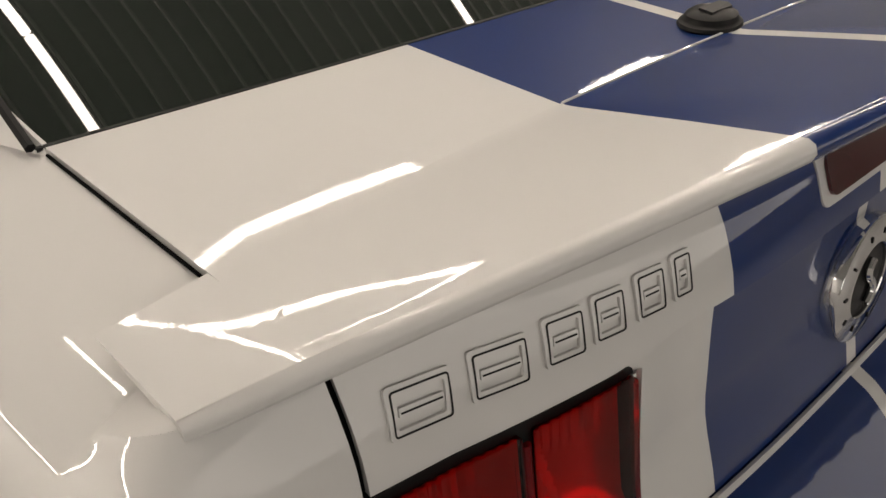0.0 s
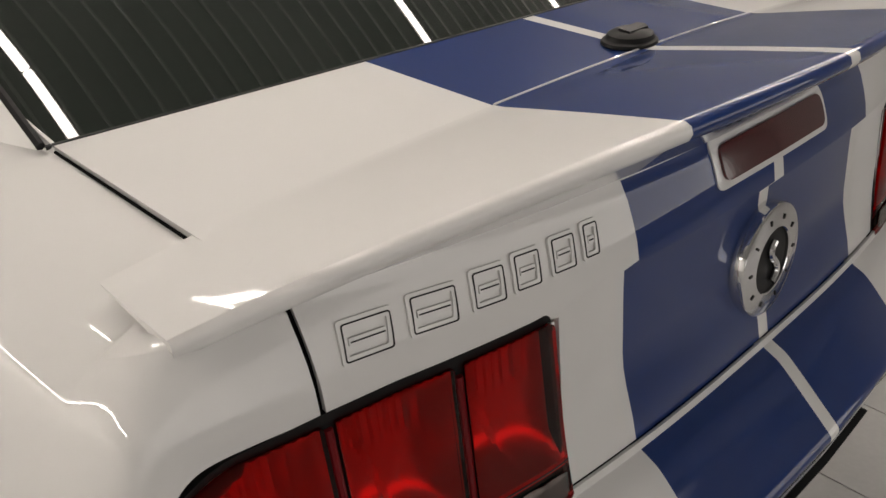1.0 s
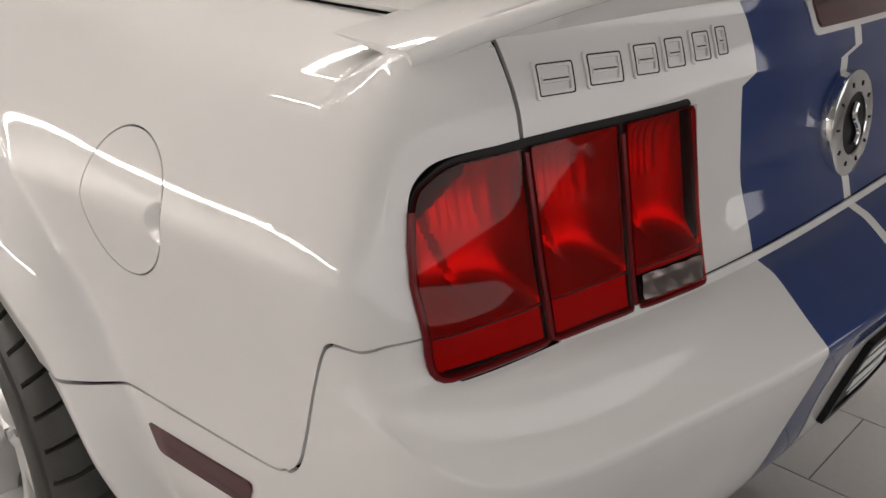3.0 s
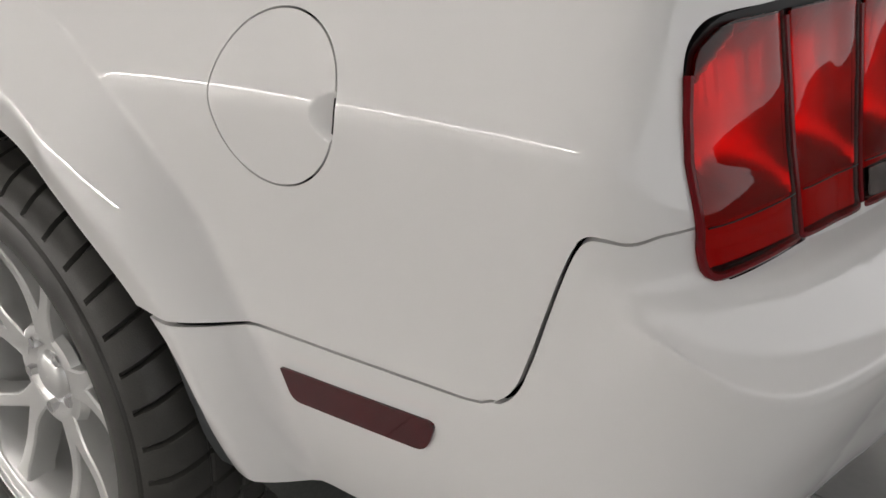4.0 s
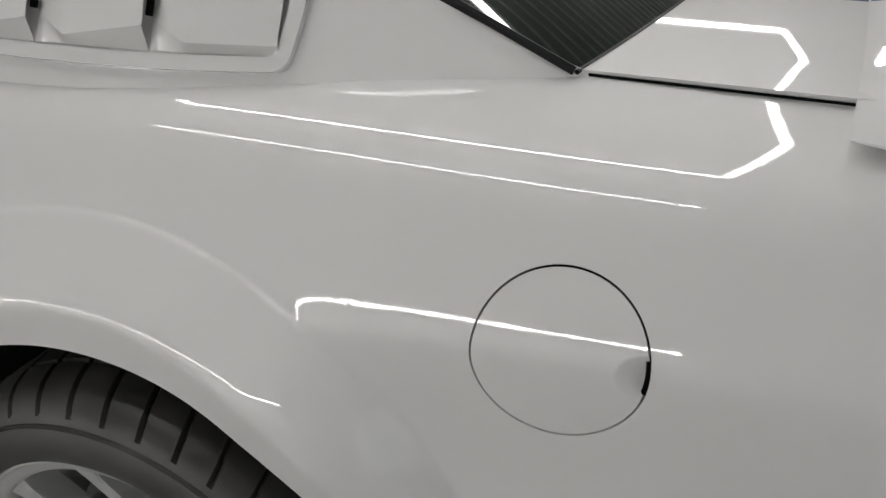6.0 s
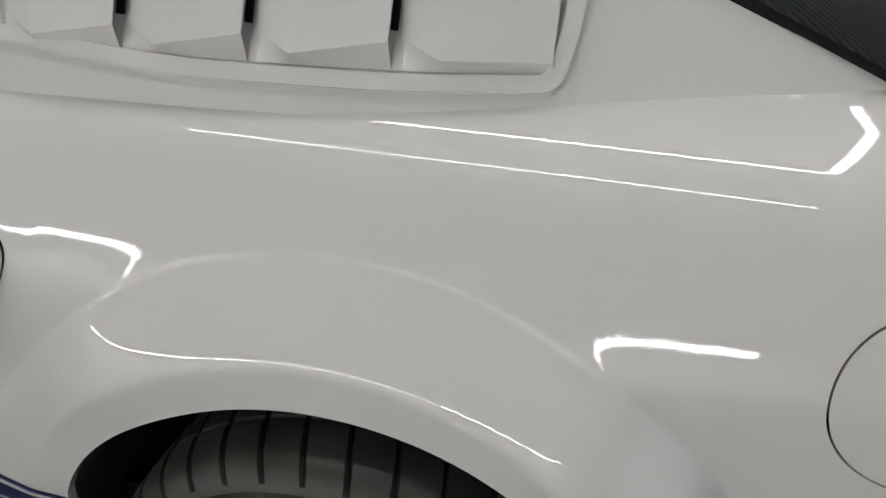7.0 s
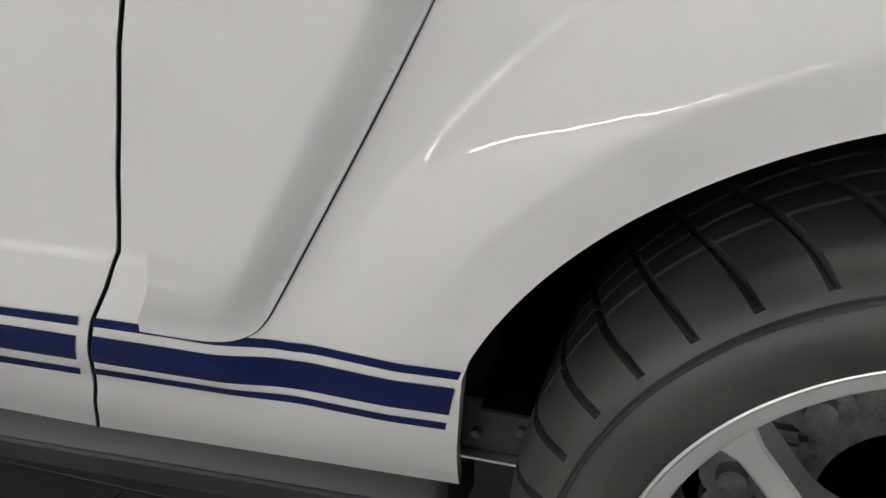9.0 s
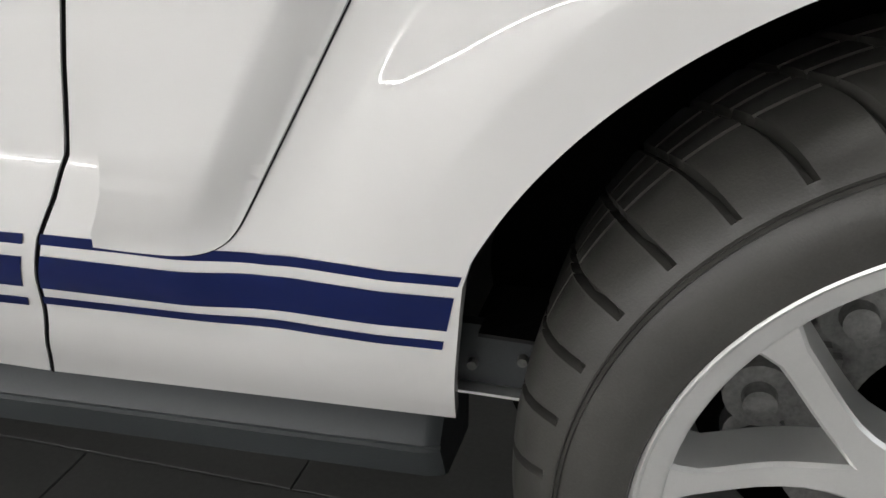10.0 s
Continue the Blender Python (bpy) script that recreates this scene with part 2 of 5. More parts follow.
def patch(name, outline, h, f, material, depth=0.012, holes=(), edge=None, flip=False, extra=()):
    """A curved panel: the area of a flat outline (with holes), mapped by f to space, with true normals and turned-in edges."""
    from mathutils.geometry import delaunay_2d_cdt
    edge = edge or h
    rings = [dense(outline, edge)] + [dense(q, edge) for q in holes]
    pts, edges = [], []
    for ring in rings:
        k = len(pts)
        pts += ring
        edges += [(k + i, k + (i + 1) % len(ring)) for i in range(len(ring))]
    xs, ys = [p[0] for p in outline], [p[1] for p in outline]
    nb = len(pts)
    near = [(p[0], p[1]) for p in pts]
    cell = {}
    for p in near:
        cell.setdefault((int(p[0] // h), int(p[1] // h)), []).append(p)
    loops = [np.array(q, dtype=float) for q in rings]

    def within(p):
        p = np.array(p, dtype=float).reshape(-1, 2)
        ok = None
        for q in loops:
            c = np.zeros(len(p), dtype=bool)
            r = np.roll(q, 1, axis=0)
            for (xi, yi), (xj, yj) in zip(q, r):
                if yi != yj:
                    c ^= ((yi > p[:, 1]) != (yj > p[:, 1])) & (p[:, 0] < (xj - xi) * (p[:, 1] - yi) / (yj - yi) + xi)
            ok = c if ok is None else ok & ~c
        return ok
    i0, i1, j0, j1 = int(min(xs) // h), int(max(xs) // h) + 1, int(min(ys) // h), int(max(ys) // h) + 1
    keep_off = {}
    for p in pts:
        keep_off.setdefault((int(p[0] // 0.003), int(p[1] // 0.003)), []).append(p)
    for p, ok in zip(extra, within(extra) if len(extra) else ()):
        ci, cj = int(p[0] // 0.003), int(p[1] // 0.003)
        if ok and not any((q[0] - p[0])**2 + (q[1] - p[1])**2 < 0.003**2 for a in (-1, 0, 1) for b in (-1, 0, 1) for q in keep_off.get((ci + a, cj + b), ())):
            pts.append(p)
            cell.setdefault((int(p[0] // h), int(p[1] // h)), []).append(p)
    lattice = [((i + 0.5 * (j % 2)) * h, j * h) for i in range(i0, i1 + 1) for j in range(j0, j1 + 1)]
    for p, ok in zip(lattice, within(lattice)):
        if not ok:
            continue
        ci, cj = int(p[0] // h), int(p[1] // h)
        if any((q[0] - p[0])**2 + (q[1] - p[1])**2 < (0.45 * h)**2
               for a in (-1, 0, 1) for b in (-1, 0, 1) for q in cell.get((ci + a, cj + b), ())):
            continue
        pts.append(p)
    res = delaunay_2d_cdt([Vector(p) for p in pts], edges, [], 1, 1e-6)
    vs, fs = [tuple(v) for v in res[0]], res[2]
    mid = [(sum(vs[i][0] for i in t) / len(t), sum(vs[i][1] for i in t) / len(t)) for t in fs]
    keep = [tuple(t) for t, ok in zip(fs, within(mid)) if ok]
    verts, normals = [], []
    e = 0.0006
    for u, v in vs:
        verts.append(Vector(f(u, v)))
        n = (Vector(f(u + e, v)) - Vector(f(u - e, v))).cross(Vector(f(u, v + e)) - Vector(f(u, v - e))).normalized()
        normals.append(-n if flip else n)
    faces = [t[::-1] if flip else t for t in keep]
    if depth:
        count = {}
        for t in faces:
            for i in range(len(t)):
                a, b = t[i], t[(i + 1) % len(t)]
                count[(a, b)] = count.get((a, b), 0) + 1
        for (a, b) in [k for k in count if (k[1], k[0]) not in count]:
            k = len(verts)
            na, nb_ = normals[a], normals[b]
            pa, pb = verts[a], verts[b]
            side = (pb - pa).cross((na + nb_)).normalized()
            verts += [pa, pb, pb - nb_ * depth, pa - na * depth]
            normals += [side] * 4
            faces.append((k + 1, k, k + 3, k + 2))
    return mesh(name, verts, faces, material, normals)


def grid(name, f, nu, nv, material, flip=False, u0=0.0, u1=1.0, v0=0.0, v1=1.0):
    verts, faces = [], []
    for i in range(nu + 1):
        for j in range(nv + 1):
            verts.append(Vector(f(u0 + (u1 - u0) * i / nu, v0 + (v1 - v0) * j / nv)))
    for i in range(nu):
        for j in range(nv):
            a = i * (nv + 1) + j
            q = (a, a + nv + 1, a + nv + 2, a + 1)
            faces.append(q[::-1] if flip else q)
    return mesh(name, verts, faces, material)


def mirrored(me, name):
    m = me.copy()
    m.name = name
    n = len(m.vertices)
    co = np.empty(n * 3)
    me.vertices.foreach_get("co", co)
    co = co.reshape(-1, 3)
    co[:, 1] *= -1
    faces = [tuple(p.vertices)[::-1] for p in me.polygons]
    return mesh(name, [tuple(c) for c in co], faces, me.materials[0])


def prism(bm, pts, axis_vec, back=None):
    """A solid between a closed loop of points and the same loop moved by axis_vec."""
    a = [bm.verts.new(p) for p in pts]
    b = [bm.verts.new(Vector(p) + Vector(axis_vec)) for p in pts]
    bm.faces.new(a)
    bm.faces.new(b[::-1])
    for i in range(len(a)):
        bm.faces.new((a[i], b[i], b[(i + 1) % len(a)], a[(i + 1) % len(a)]))


def box(bm, lo, hi):
    prism(bm, [(lo[0], lo[1], lo[2]), (hi[0], lo[1], lo[2]), (hi[0], hi[1], lo[2]), (lo[0], hi[1], lo[2])], (0, 0, hi[2] - lo[2]))


def tube(bm, pts, r, n=8, closed=False):
    rings = []
    m = len(pts)
    for i, p in enumerate(pts):
        p = Vector(p)
        a = Vector(pts[i - 1] if (i or closed) else pts[0])
        b = Vector(pts[(i + 1) % m] if (i < m - 1 or closed) else pts[-1])
        d = (b - a).normalized()
        s = d.orthogonal().normalized() if not rings else (rings[-1][1] - d * rings[-1][1].dot(d)).normalized()
        t = d.cross(s)
        rings.append(([bm.verts.new(p + (s * math.cos(q * 2 * math.pi / n) + t * math.sin(q * 2 * math.pi / n)) * r) for q in range(n)], s))
    for i in range(m if closed else m - 1):
        a, b = rings[i][0], rings[(i + 1) % m][0]
        for q in range(n):
            bm.faces.new((a[q], a[(q + 1) % n], b[(q + 1) % n], b[q]))
    if not closed:
        bm.faces.new(rings[0][0][::-1])
        bm.faces.new(rings[-1][0])


# ---- the room ----
FLOOR_Z = -0.022
TX, TY = 0.94, 1.08


def build_room():
    x0, x1, y0, y1, h = -16.0, 5.6, -8.0, 8.0, 3.3
    bm = bmesh.new()
    box(bm, (x0, y0, FLOOR_Z - 0.1), (x1, y1, FLOOR_Z - 0.004))
    fl = tagged(new("floor", bm_mesh("floor", bm, M_JOINT)), "grey tiled showroom floor with dark joints", "floor", kind="structure")
    # added opening, never in view; the glowing sheet behind it lights the tail
    ya, yb, za, zb = -6.9, 6.9, 1.0, 3.0
    bm = bmesh.new()
    for lo, hi in (((x1, y0, FLOOR_Z), (x1 + 0.15, y1, za)), ((x1, y0, zb), (x1 + 0.15, y1, h)), ((x1, y0, za), (x1 + 0.15, ya, zb)), ((x1, yb, za), (x1 + 0.15, y1, zb))):
        box(bm, lo, hi)
    tagged(new("wall_rear", bm_mesh("wall_rear", bm, M_WALL)), "plain light grey painted wall with an added wide opening", "wall", kind="structure")
    fill_frame = tagged(new("window_1"), "added opening with pale frames, unseen, for fill light", "window", kind="structure")
    for i in range(2):
        y = ya + 0.03 + (yb - ya - 0.06) * i
        bm = bmesh.new()
        box(bm, (x1 + 0.04, y - 0.03, za), (x1 + 0.10, y + 0.03, zb))
        part("mullion", bm_mesh("mullion", bm, M_PALE), fill_frame)
    bm = bmesh.new()
    box(bm, (x1 + 0.6, ya - 1.0, -0.5), (x1 + 0.62, yb + 1.0, h + 0.6))
    tagged(new("backdrop", bm_mesh("backdrop", bm, M_REAR_FILL)), "pale glowing sheet added to light the car's tail", "sky", kind="structure")
    for name, lo, hi in (("wall_front", (x0 - 0.15, y0, FLOOR_Z), (x0, y1, h)),
                         ("wall_far", (x0, y1, FLOOR_Z), (x1, y1 + 0.15, h)), ("wall_near", (x0, y0 - 0.15, FLOOR_Z), (x1, y0, h))):
        bm = bmesh.new()
        box(bm, lo, hi)
        # the near wall is unseen and kept white to bounce light on the side
        pale = name == "wall_near"
        tagged(new(name, bm_mesh(name, bm, M_PALE if pale else M_WALL)), "unseen white wall added to bounce light onto the car" if pale else "plain light grey painted wall", "wall", kind="structure")
    bm = bmesh.new()
    box(bm, (x0, y0, h), (x1, y1, h + 0.1))
    y = y0 + 0.15
    while y < y1:
        prism(bm, [(x0, y - 0.009, h), (x0, y + 0.009, h), (x0, y + 0.006, h - 0.014), (x0, y - 0.006, h - 0.014)], (x1 - x0, 0, 0))
        y += 0.125
    me = bm_mesh("ceiling", bm, M_CEIL)
    me.materials.append(M_RIB)
    for f in me.polygons:
        f.material_index = 1 if f.center.z < h - 0.001 else 0
    tagged(new("ceiling", me), "grey metal ceiling with narrow pale ribs", "ceiling", kind="structure")
    return fl


TUBE_R = 0.017


def build_tubes():
    """Hexagonal light frames of slim tubes hung under the ceiling."""
    z, h = 2.72, 3.3
    first = None
    for yc, row in ((0.27, (-0.25,)), (3.2, (-0.25,))):
        for xc in row:
            if first:
                copy_thing(first, pose(xc, yc, z))
                continue
            ob = new("light_frame")
            lx, wy, tip = 0.92, 0.82, 0.13
            ring = [(-lx, -wy), (lx, -wy), (lx + tip, 0), (lx, wy), (-lx, wy), (-lx - tip, 0)]
            for i in range(6):
                a, b = Vector((*ring[i], 0)), Vector((*ring[(i + 1) % 6], 0))
                d = (b - a).normalized() * 0.012
                bm = bmesh.new()
                if i in (0, 3):
                    m = (a + b) / 2
                    tube(bm, [a + d, m - d * 0.6], TUBE_R, 8)
                    tube(bm, [m + d * 0.6, b - d], TUBE_R, 8)
                else:
                    tube(bm, [a + d, b - d], TUBE_R, 8)
                part("tube", bm_mesh("tube", bm, M_TUBE, True), ob, "glowing white tube")
                bm = bmesh.new()
                tube(bm, [a + Vector((0, 0, 0.028)), b + Vector((0, 0, 0.028))], 0.010, 6)
                part("rail", bm_mesh("rail", bm, M_CEIL, True), ob)
            for x in (-0.8, 0.8):
                for y in (-wy, wy):
                    bm = bmesh.new()
                    tube(bm, [(x, y, 0.02), (x, y, h - z + 0.002)], 0.0025, 6)
                    part("hanger", bm_mesh("hanger", bm, M_BLACK), ob)
            tagged(ob, "elongated hexagonal frame of white light tubes", "light frame", "ceiling light frames")
            ob.matrix_basis = pose(xc, yc, z)
            first = ob
    ob = new("straight_light")
    bm = bmesh.new()
    tube(bm, [(-1.01, 0, 0), (-0.006, 0, 0)], TUBE_R, 8)
    tube(bm, [(0.006, 0, 0), (1.01, 0, 0)], TUBE_R, 8)
    part("tube", bm_mesh("tube", bm, M_TUBE, True), ob, "glowing white tube")
    bm = bmesh.new()
    tube(bm, [(-1.01, 0, 0.028), (1.01, 0, 0.028)], 0.010, 6)
    part("rail", bm_mesh("rail", bm, M_CEIL, True), ob)
    for x in (-0.8, 0.8):
        bm = bmesh.new()
        tube(bm, [(x, 0, 0.02), (x, 0, h - z + 0.002)], 0.0025, 6)
        part("hanger", bm_mesh("hanger", bm, M_BLACK), ob)
    tagged(ob, "straight white light tube hung on wires", "light tube", "straight ceiling tubes")
    ob.matrix_basis = pose(-0.34, -1.55, z)
    for x in (-14.44, -12.39, -10.34, -8.29, -6.24, -4.19, -2.14, -0.09):
        strip = new("strip_light")
        bm = bmesh.new()
        box(bm, (-1.01, -0.11, 0.0), (1.01, 0.11, 0.012))
        part("diffuser", bm_mesh("diffuser", bm, M_STRIP), strip, "glowing white diffuser")
        bm = bmesh.new()
        box(bm, (-1.015, -0.118, 0.012), (1.015, 0.118, 0.055))
        part("housing", bm_mesh("housing", bm, M_CEIL), strip)
        for xx in (-0.8, 0.8):
            bm = bmesh.new()
            tube(bm, [(xx, 0, 0.05), (xx, 0, h - z + 0.002)], 0.0025, 6)
            part("hanger", bm_mesh("hanger", bm, M_BLACK), strip)
        tagged(strip, "long flat white strip light hung on wires", "strip light", "row of strip lights")
        strip.matrix_basis = pose(x, -7.0, z)



# ---- the car's surfaces; x to the rear, y to its right side, rear axle at x = 0 ----
HUB = (0.0, 0.343)
ARCH_C, ARCH_R = (0.0, 0.325), 0.4436
def even(table, sigma, step):
    """Rows of (x, value) drawn as one even curve: no lumps shorter than sigma."""
    x0, x1 = table[0][0], table[-1][0]
    n = int((x1 - x0) / step + 0.5) + 1
    pad = int(4 * sigma / step)
    ys = np.array([lerp_table(table, x0 + i * step) for i in range(n)])
    k = np.exp(-0.5 * (np.arange(-pad, pad + 1) * step / sigma)**2)
    a = ys[0] + (ys[1] - ys[0]) * np.arange(-pad, 0)
    b = ys[-1] + (ys[-1] - ys[-2]) * np.arange(1, pad + 1)
    ys = np.convolve(np.concatenate([a, ys, b]), k / k.sum(), "valid").tolist()

    def f(x):
        t = (x - x0) / step
        i = min(n - 3, max(1, int(t)))
        t = min(n - 1, max(0.0, t)) - i
        p0, p1, p2, p3 = ys[i - 1:i + 3]
        return p1 + 0.5 * t * (p2 - p0 + t * (2 * p0 - 5 * p1 + 4 * p2 - p3 + t * (3 * (p1 - p2) + p3 - p0)))
    return f


PLAN = [(-3.4, 0.70), (-3.1, 0.84), (-2.6, 0.905), (-1.6, 0.918), (-0.8, 0.914), (-0.3, 0.9095), (0.0, 0.907), (0.35, 0.901), (0.54, 0.8955), (0.70, 0.8865), (0.80, 0.8795), (0.90, 0.8725)]
LOWER = [(0.20, -0.150), (0.26, -0.110), (0.30, -0.085), (0.36, -0.045), (0.43, -0.016), (0.50, 0.000), (0.60, 0.004), (0.75, 0.0045), (0.83, 0.005), (0.87, 0.0078), (0.90, 0.0105), (1.0, 0.019), (1.3, 0.045)]
UPPER = [(0.2, 0.3483), (0.85, 0.0386), (0.905, 0.0125), (0.93, 0.0), (0.95, -0.0101), (0.975, -0.0228), (1.0, -0.0362), (1.03, -0.0551), (1.06, -0.0774), (1.1, -0.1121), (1.15, -0.1588), (1.2, -0.2065), (1.235, -0.2405), (1.27, -0.2745)]
HEIGHT = [(0.20, 0.20), (0.50, 0.50), (0.95, 0.95), (1.0, 0.995), (1.03, 1.014), (1.06, 1.029), (1.10, 1.045), (1.15, 1.061), (1.20, 1.075), (1.235, 1.084), (1.27, 1.090)]
plan, lower_o, upper_o, height = even(PLAN, 0.09, 0.02), even(LOWER, 0.018, 0.004), even(UPPER, 0.014, 0.004), even(HEIGHT, 0.016, 0.004)


CREASE = [(-0.9, 0.835), (-0.41, 0.832), (-0.25, 0.831), (0.10, 0.831), (0.205, 0.832), (0.304, 0.838), (0.452, 0.852), (0.606, 0.860), (0.748, 0.864), (0.90, 0.866)]
crease = even(CREASE, 0.05, 0.02)


def profile(x, s):
    """Offset of the side at height s: the upright lower and the leaning upper surface meet in the shoulder crease."""
    c = crease(x)
    out = smoothstep(-0.52, -0.36, x)
    a = lower_o(s) + max(0.0, (0.908 - c) * 0.20) * smoothstep(0.66, c, s) * out
    b = upper_o(s) - 0.30 * max(0.0, 0.908 - c) * out * (1 - smoothstep(0.88, 1.26, s))
    k = 0.0070 + 0.005 * smoothstep(0.0, -0.2, x) + 0.006 * smoothstep(-0.5, -0.75, x)
    return 0.5 * (a + b - math.sqrt((a - b)**2 + k * k))


def ramp(a, b, x, soft=0.012):
    """0 at a, 1 at b, straight between with softened ends."""
    t = (x - a) / (b - a)
    k = soft / abs(b - a)
    low = 0.5 * (t + math.sqrt(t * t + k * k))
    t = 1 - low
    return 1 - 0.5 * (t + math.sqrt(t * t + k * k))


# slope of the flare's cone, in degrees, round the wheel from its rear to its front
SLOPE = [(-20, 44.0), (38, 44.0), (46, 43.0), (54, 40.5), (64, 37.0), (76, 35.5), (110, 34.5), (120, 33.5), (126, 32.5), (133, 30.5), (140, 27.5), (150, 20.0), (157, 13.5), (166, 6.0), (180, 0.0), (200, 0.0)]
FOOT = [(-20, 0.552), (37, 0.561), (47, 0.574), (57, 0.585), (66, 0.589), (90, 0.594), (112, 0.594), (117, 0.590), (122, 0.586), (128, 0.583), (140, 0.583), (200, 0.583)]
slope, foot_r = even(SLOPE, 4.0, 1.0), even(FOOT, 4.0, 1.0)
LIP_R = 0.494


def bearing(dx, dz):
    """Angle round the wheel, in degrees: 0 behind, 90 above, 180 before it."""
    a = math.degrees(math.atan2(dz, dx))
    return a + 360 if a < -90 else a


def flare(x, z):
    """How far the wheel arch stands out: a bowed cone between two bends, then the turned-back lip."""
    dx, dz = x - ARCH_C[0], z - ARCH_C[1]
    r = math.hypot(dx, dz)
    a = bearing(dx, dz)
    foot = foot_r(a) - 0.004
    rise = (foot - LIP_R) * math.tan(radians(slope(a)))
    t = min(1.0, max(0.0, ramp(foot, LIP_R, r, 0.0065)))
    t += 0.38 * t * (1 - t)
    return rise * (t - 0.15 * max(0.0, ramp(LIP_R, 0.444, r, 0.004)))


def flare_foot(dx, dz):
    """Radius of the flare's foot, largest over the wheel's top."""
    return foot_r(bearing(dx, dz))


def body(x, s):
    """Offset of the side with the flare, a cone that starts from the body's own offset round its foot."""
    dx, dz = x - ARCH_C[0], s - ARCH_C[1]
    r = math.hypot(dx, dz)
    reach = flare_foot(dx, dz)
    if r > reach or dz < 0.02:
        return profile(x, s) + flare(x, s)
    k = reach / max(r, 0.05)
    foot = ARCH_C[1] + dz * k
    return lower_o(s) + (profile(ARCH_C[0] + dx * k, foot) - lower_o(foot)) * smoothstep(0.36, reach, r) + flare(x, s)


def side(x, s):
    """The left body side: x along the car, s up the side and over the shoulder."""
    o, z = body(x, s), height(s)
    o += (0.007 * max(0.0, ramp(0.566, 0.505, z, 0.004)) + 0.0045 / (1 + math.exp(max(-40, min(40, (z - 0.571) / 0.0028))))) * smoothstep(0.40, 0.47, z) * smoothstep(-0.58, -0.66, x)
    return (x, -(plan(x) + o), z)


REAR_LID = [(0.74, 1.034), (0.80, 1.022), (0.90, 1.010), (0.97, 1.002), (0.995, 1.000), (1.02, 0.994), (1.05, 0.982), (1.07, 0.972), (1.083, 0.962)]
SWEEP = [(0.0, 0.0), (0.15, 0.001), (0.30, 0.007), (0.41, 0.017), (0.54, 0.037), (0.67, 0.065), (0.80, 0.100), (0.9, 0.14)]


rear_lid, sweep = even(REAR_LID, 0.006, 0.002), even(SWEEP, 0.05, 0.01)


def rear(y, z):
    """The tail panel between and behind the lamps, with the step under its crease."""
    tuck = 0.018 * smoothstep(0.992, 0.984, z) * smoothstep(0.772, 0.88, z) * (1 - smoothstep(0.33, 0.46, abs(y)))
    return (rear_lid(z) - sweep(abs(y)) * (1 + 2 * (z - 0.87)) - tuck, y, z)


def deck(x, y):
    return (x, y, 1.119 - 0.036 * (y / 0.68)**2 - 0.02 * max(0, (x - 0.86) / 0.1)**2)


def tightness(z):
    """How sharply the tail corner turns: tighter over the bumper."""
    return 2.0 + 1.5 * smoothstep(0.77, 0.86, z)


def conic(a, b, c, u):
    """A corner drawn tight: from a to c with its shoulder near b; u runs as on a plain round corner."""
    x = a.x * (1 - u)**2 + b.x * 2 * u * (1 - u) + c.x * u * u
    tight = tightness(b.z)
    p, q, r = a.x - x, tight * (b.x - x), c.x - x
    k, m = p - 2 * q + r, q - p
    root = math.sqrt(max(0.0, m * m - k * p))
    t = -p / (m + root) if m + root > 1e-9 else u
    if not 0.0 <= t <= 1.0:
        t = min(1.0, max(0.0, t)) if 0.0 <= u <= 1.0 else u
    w = (1 - t)**2 + tight * 2 * t * (1 - t) + t * t
    return tuple((a * (1 - t)**2 + b * (tight * 2 * t * (1 - t)) + c * t * t) / w)


def corner(u, z):
    """Round the tail's left corner: u = 0 on the side at x = 0.80, u = 1 behind at y = -0.60."""
    if z < 0.80:
        return bumper(u / 2, z)
    p0 = Vector(side(0.80, z))
    p2 = Vector(rear(-0.60, z))
    p1 = Vector((p2.x - 0.030 - 0.014 * smoothstep(0.80, 0.87, z), p0.y + 0.0115, z))
    return conic(p0, p1, p2, u)


def window_base(y):
    return 0.574 - 0.091 * (y / 0.683)**2


def flank(x, s):
    """Side and tail corner as one skin; past x = 0.80 the way runs on round the corner."""
    return side(x, s) if x <= 0.80 else corner((x - 0.80) / 0.25, s)


def tail_skin(y, z):
    """The tail's outer skin over y and z: the panel behind, running on round the corners."""
    a = abs(y)
    if a <= 0.60:
        return rear(y, z)
    zz = max(z, 0.80)
    lo, hi = 0.30, 1.0
    for _ in range(30):
        m = (lo + hi) / 2
        if -corner(m, zz)[1] > a:
            lo = m
        else:
            hi = m
    dx = rear(-0.60, z)[0] - rear(-0.60, zz)[0]
    return (corner(lo, zz)[0] + dx, y, z)


def u_y(y, z):
    """Where round the corner the skin reaches this y."""
    lo, hi = 0.3, 1.0
    for _ in range(30):
        m = (lo + hi) / 2
        lo, hi = (m, hi) if corner(m, z)[1] < y else (lo, m)
    return lo


def u_at(x, z):
    """Where round the corner the skin reaches this x."""
    lo, hi = 0.0, 0.9
    for _ in range(30):
        m = (lo + hi) / 2
        if corner(m, z)[0] < x:
            lo = m
        else:
            hi = m
    return lo


BUMP_X = [(0.34, 0.99), (0.40, 1.06), (0.46, 1.09), (0.56, 1.120), (0.62, 1.138), (0.660, 1.1485), (0.672, 1.1510), (0.677, 1.1500), (0.69, 1.1365), (0.72, 1.101), (0.748, 1.067), (0.756, 1.055), (0.762, 1.041), (0.768, 1.030), (0.80, 1.02)]
BUMP_SWEEP = [(0.0, 0.0), (0.15, 0.004), (0.302, 0.013), (0.40, 0.026), (0.488, 0.043), (0.60, 0.064), (0.673, 0.080), (0.754, 0.098), (0.85, 0.125)]


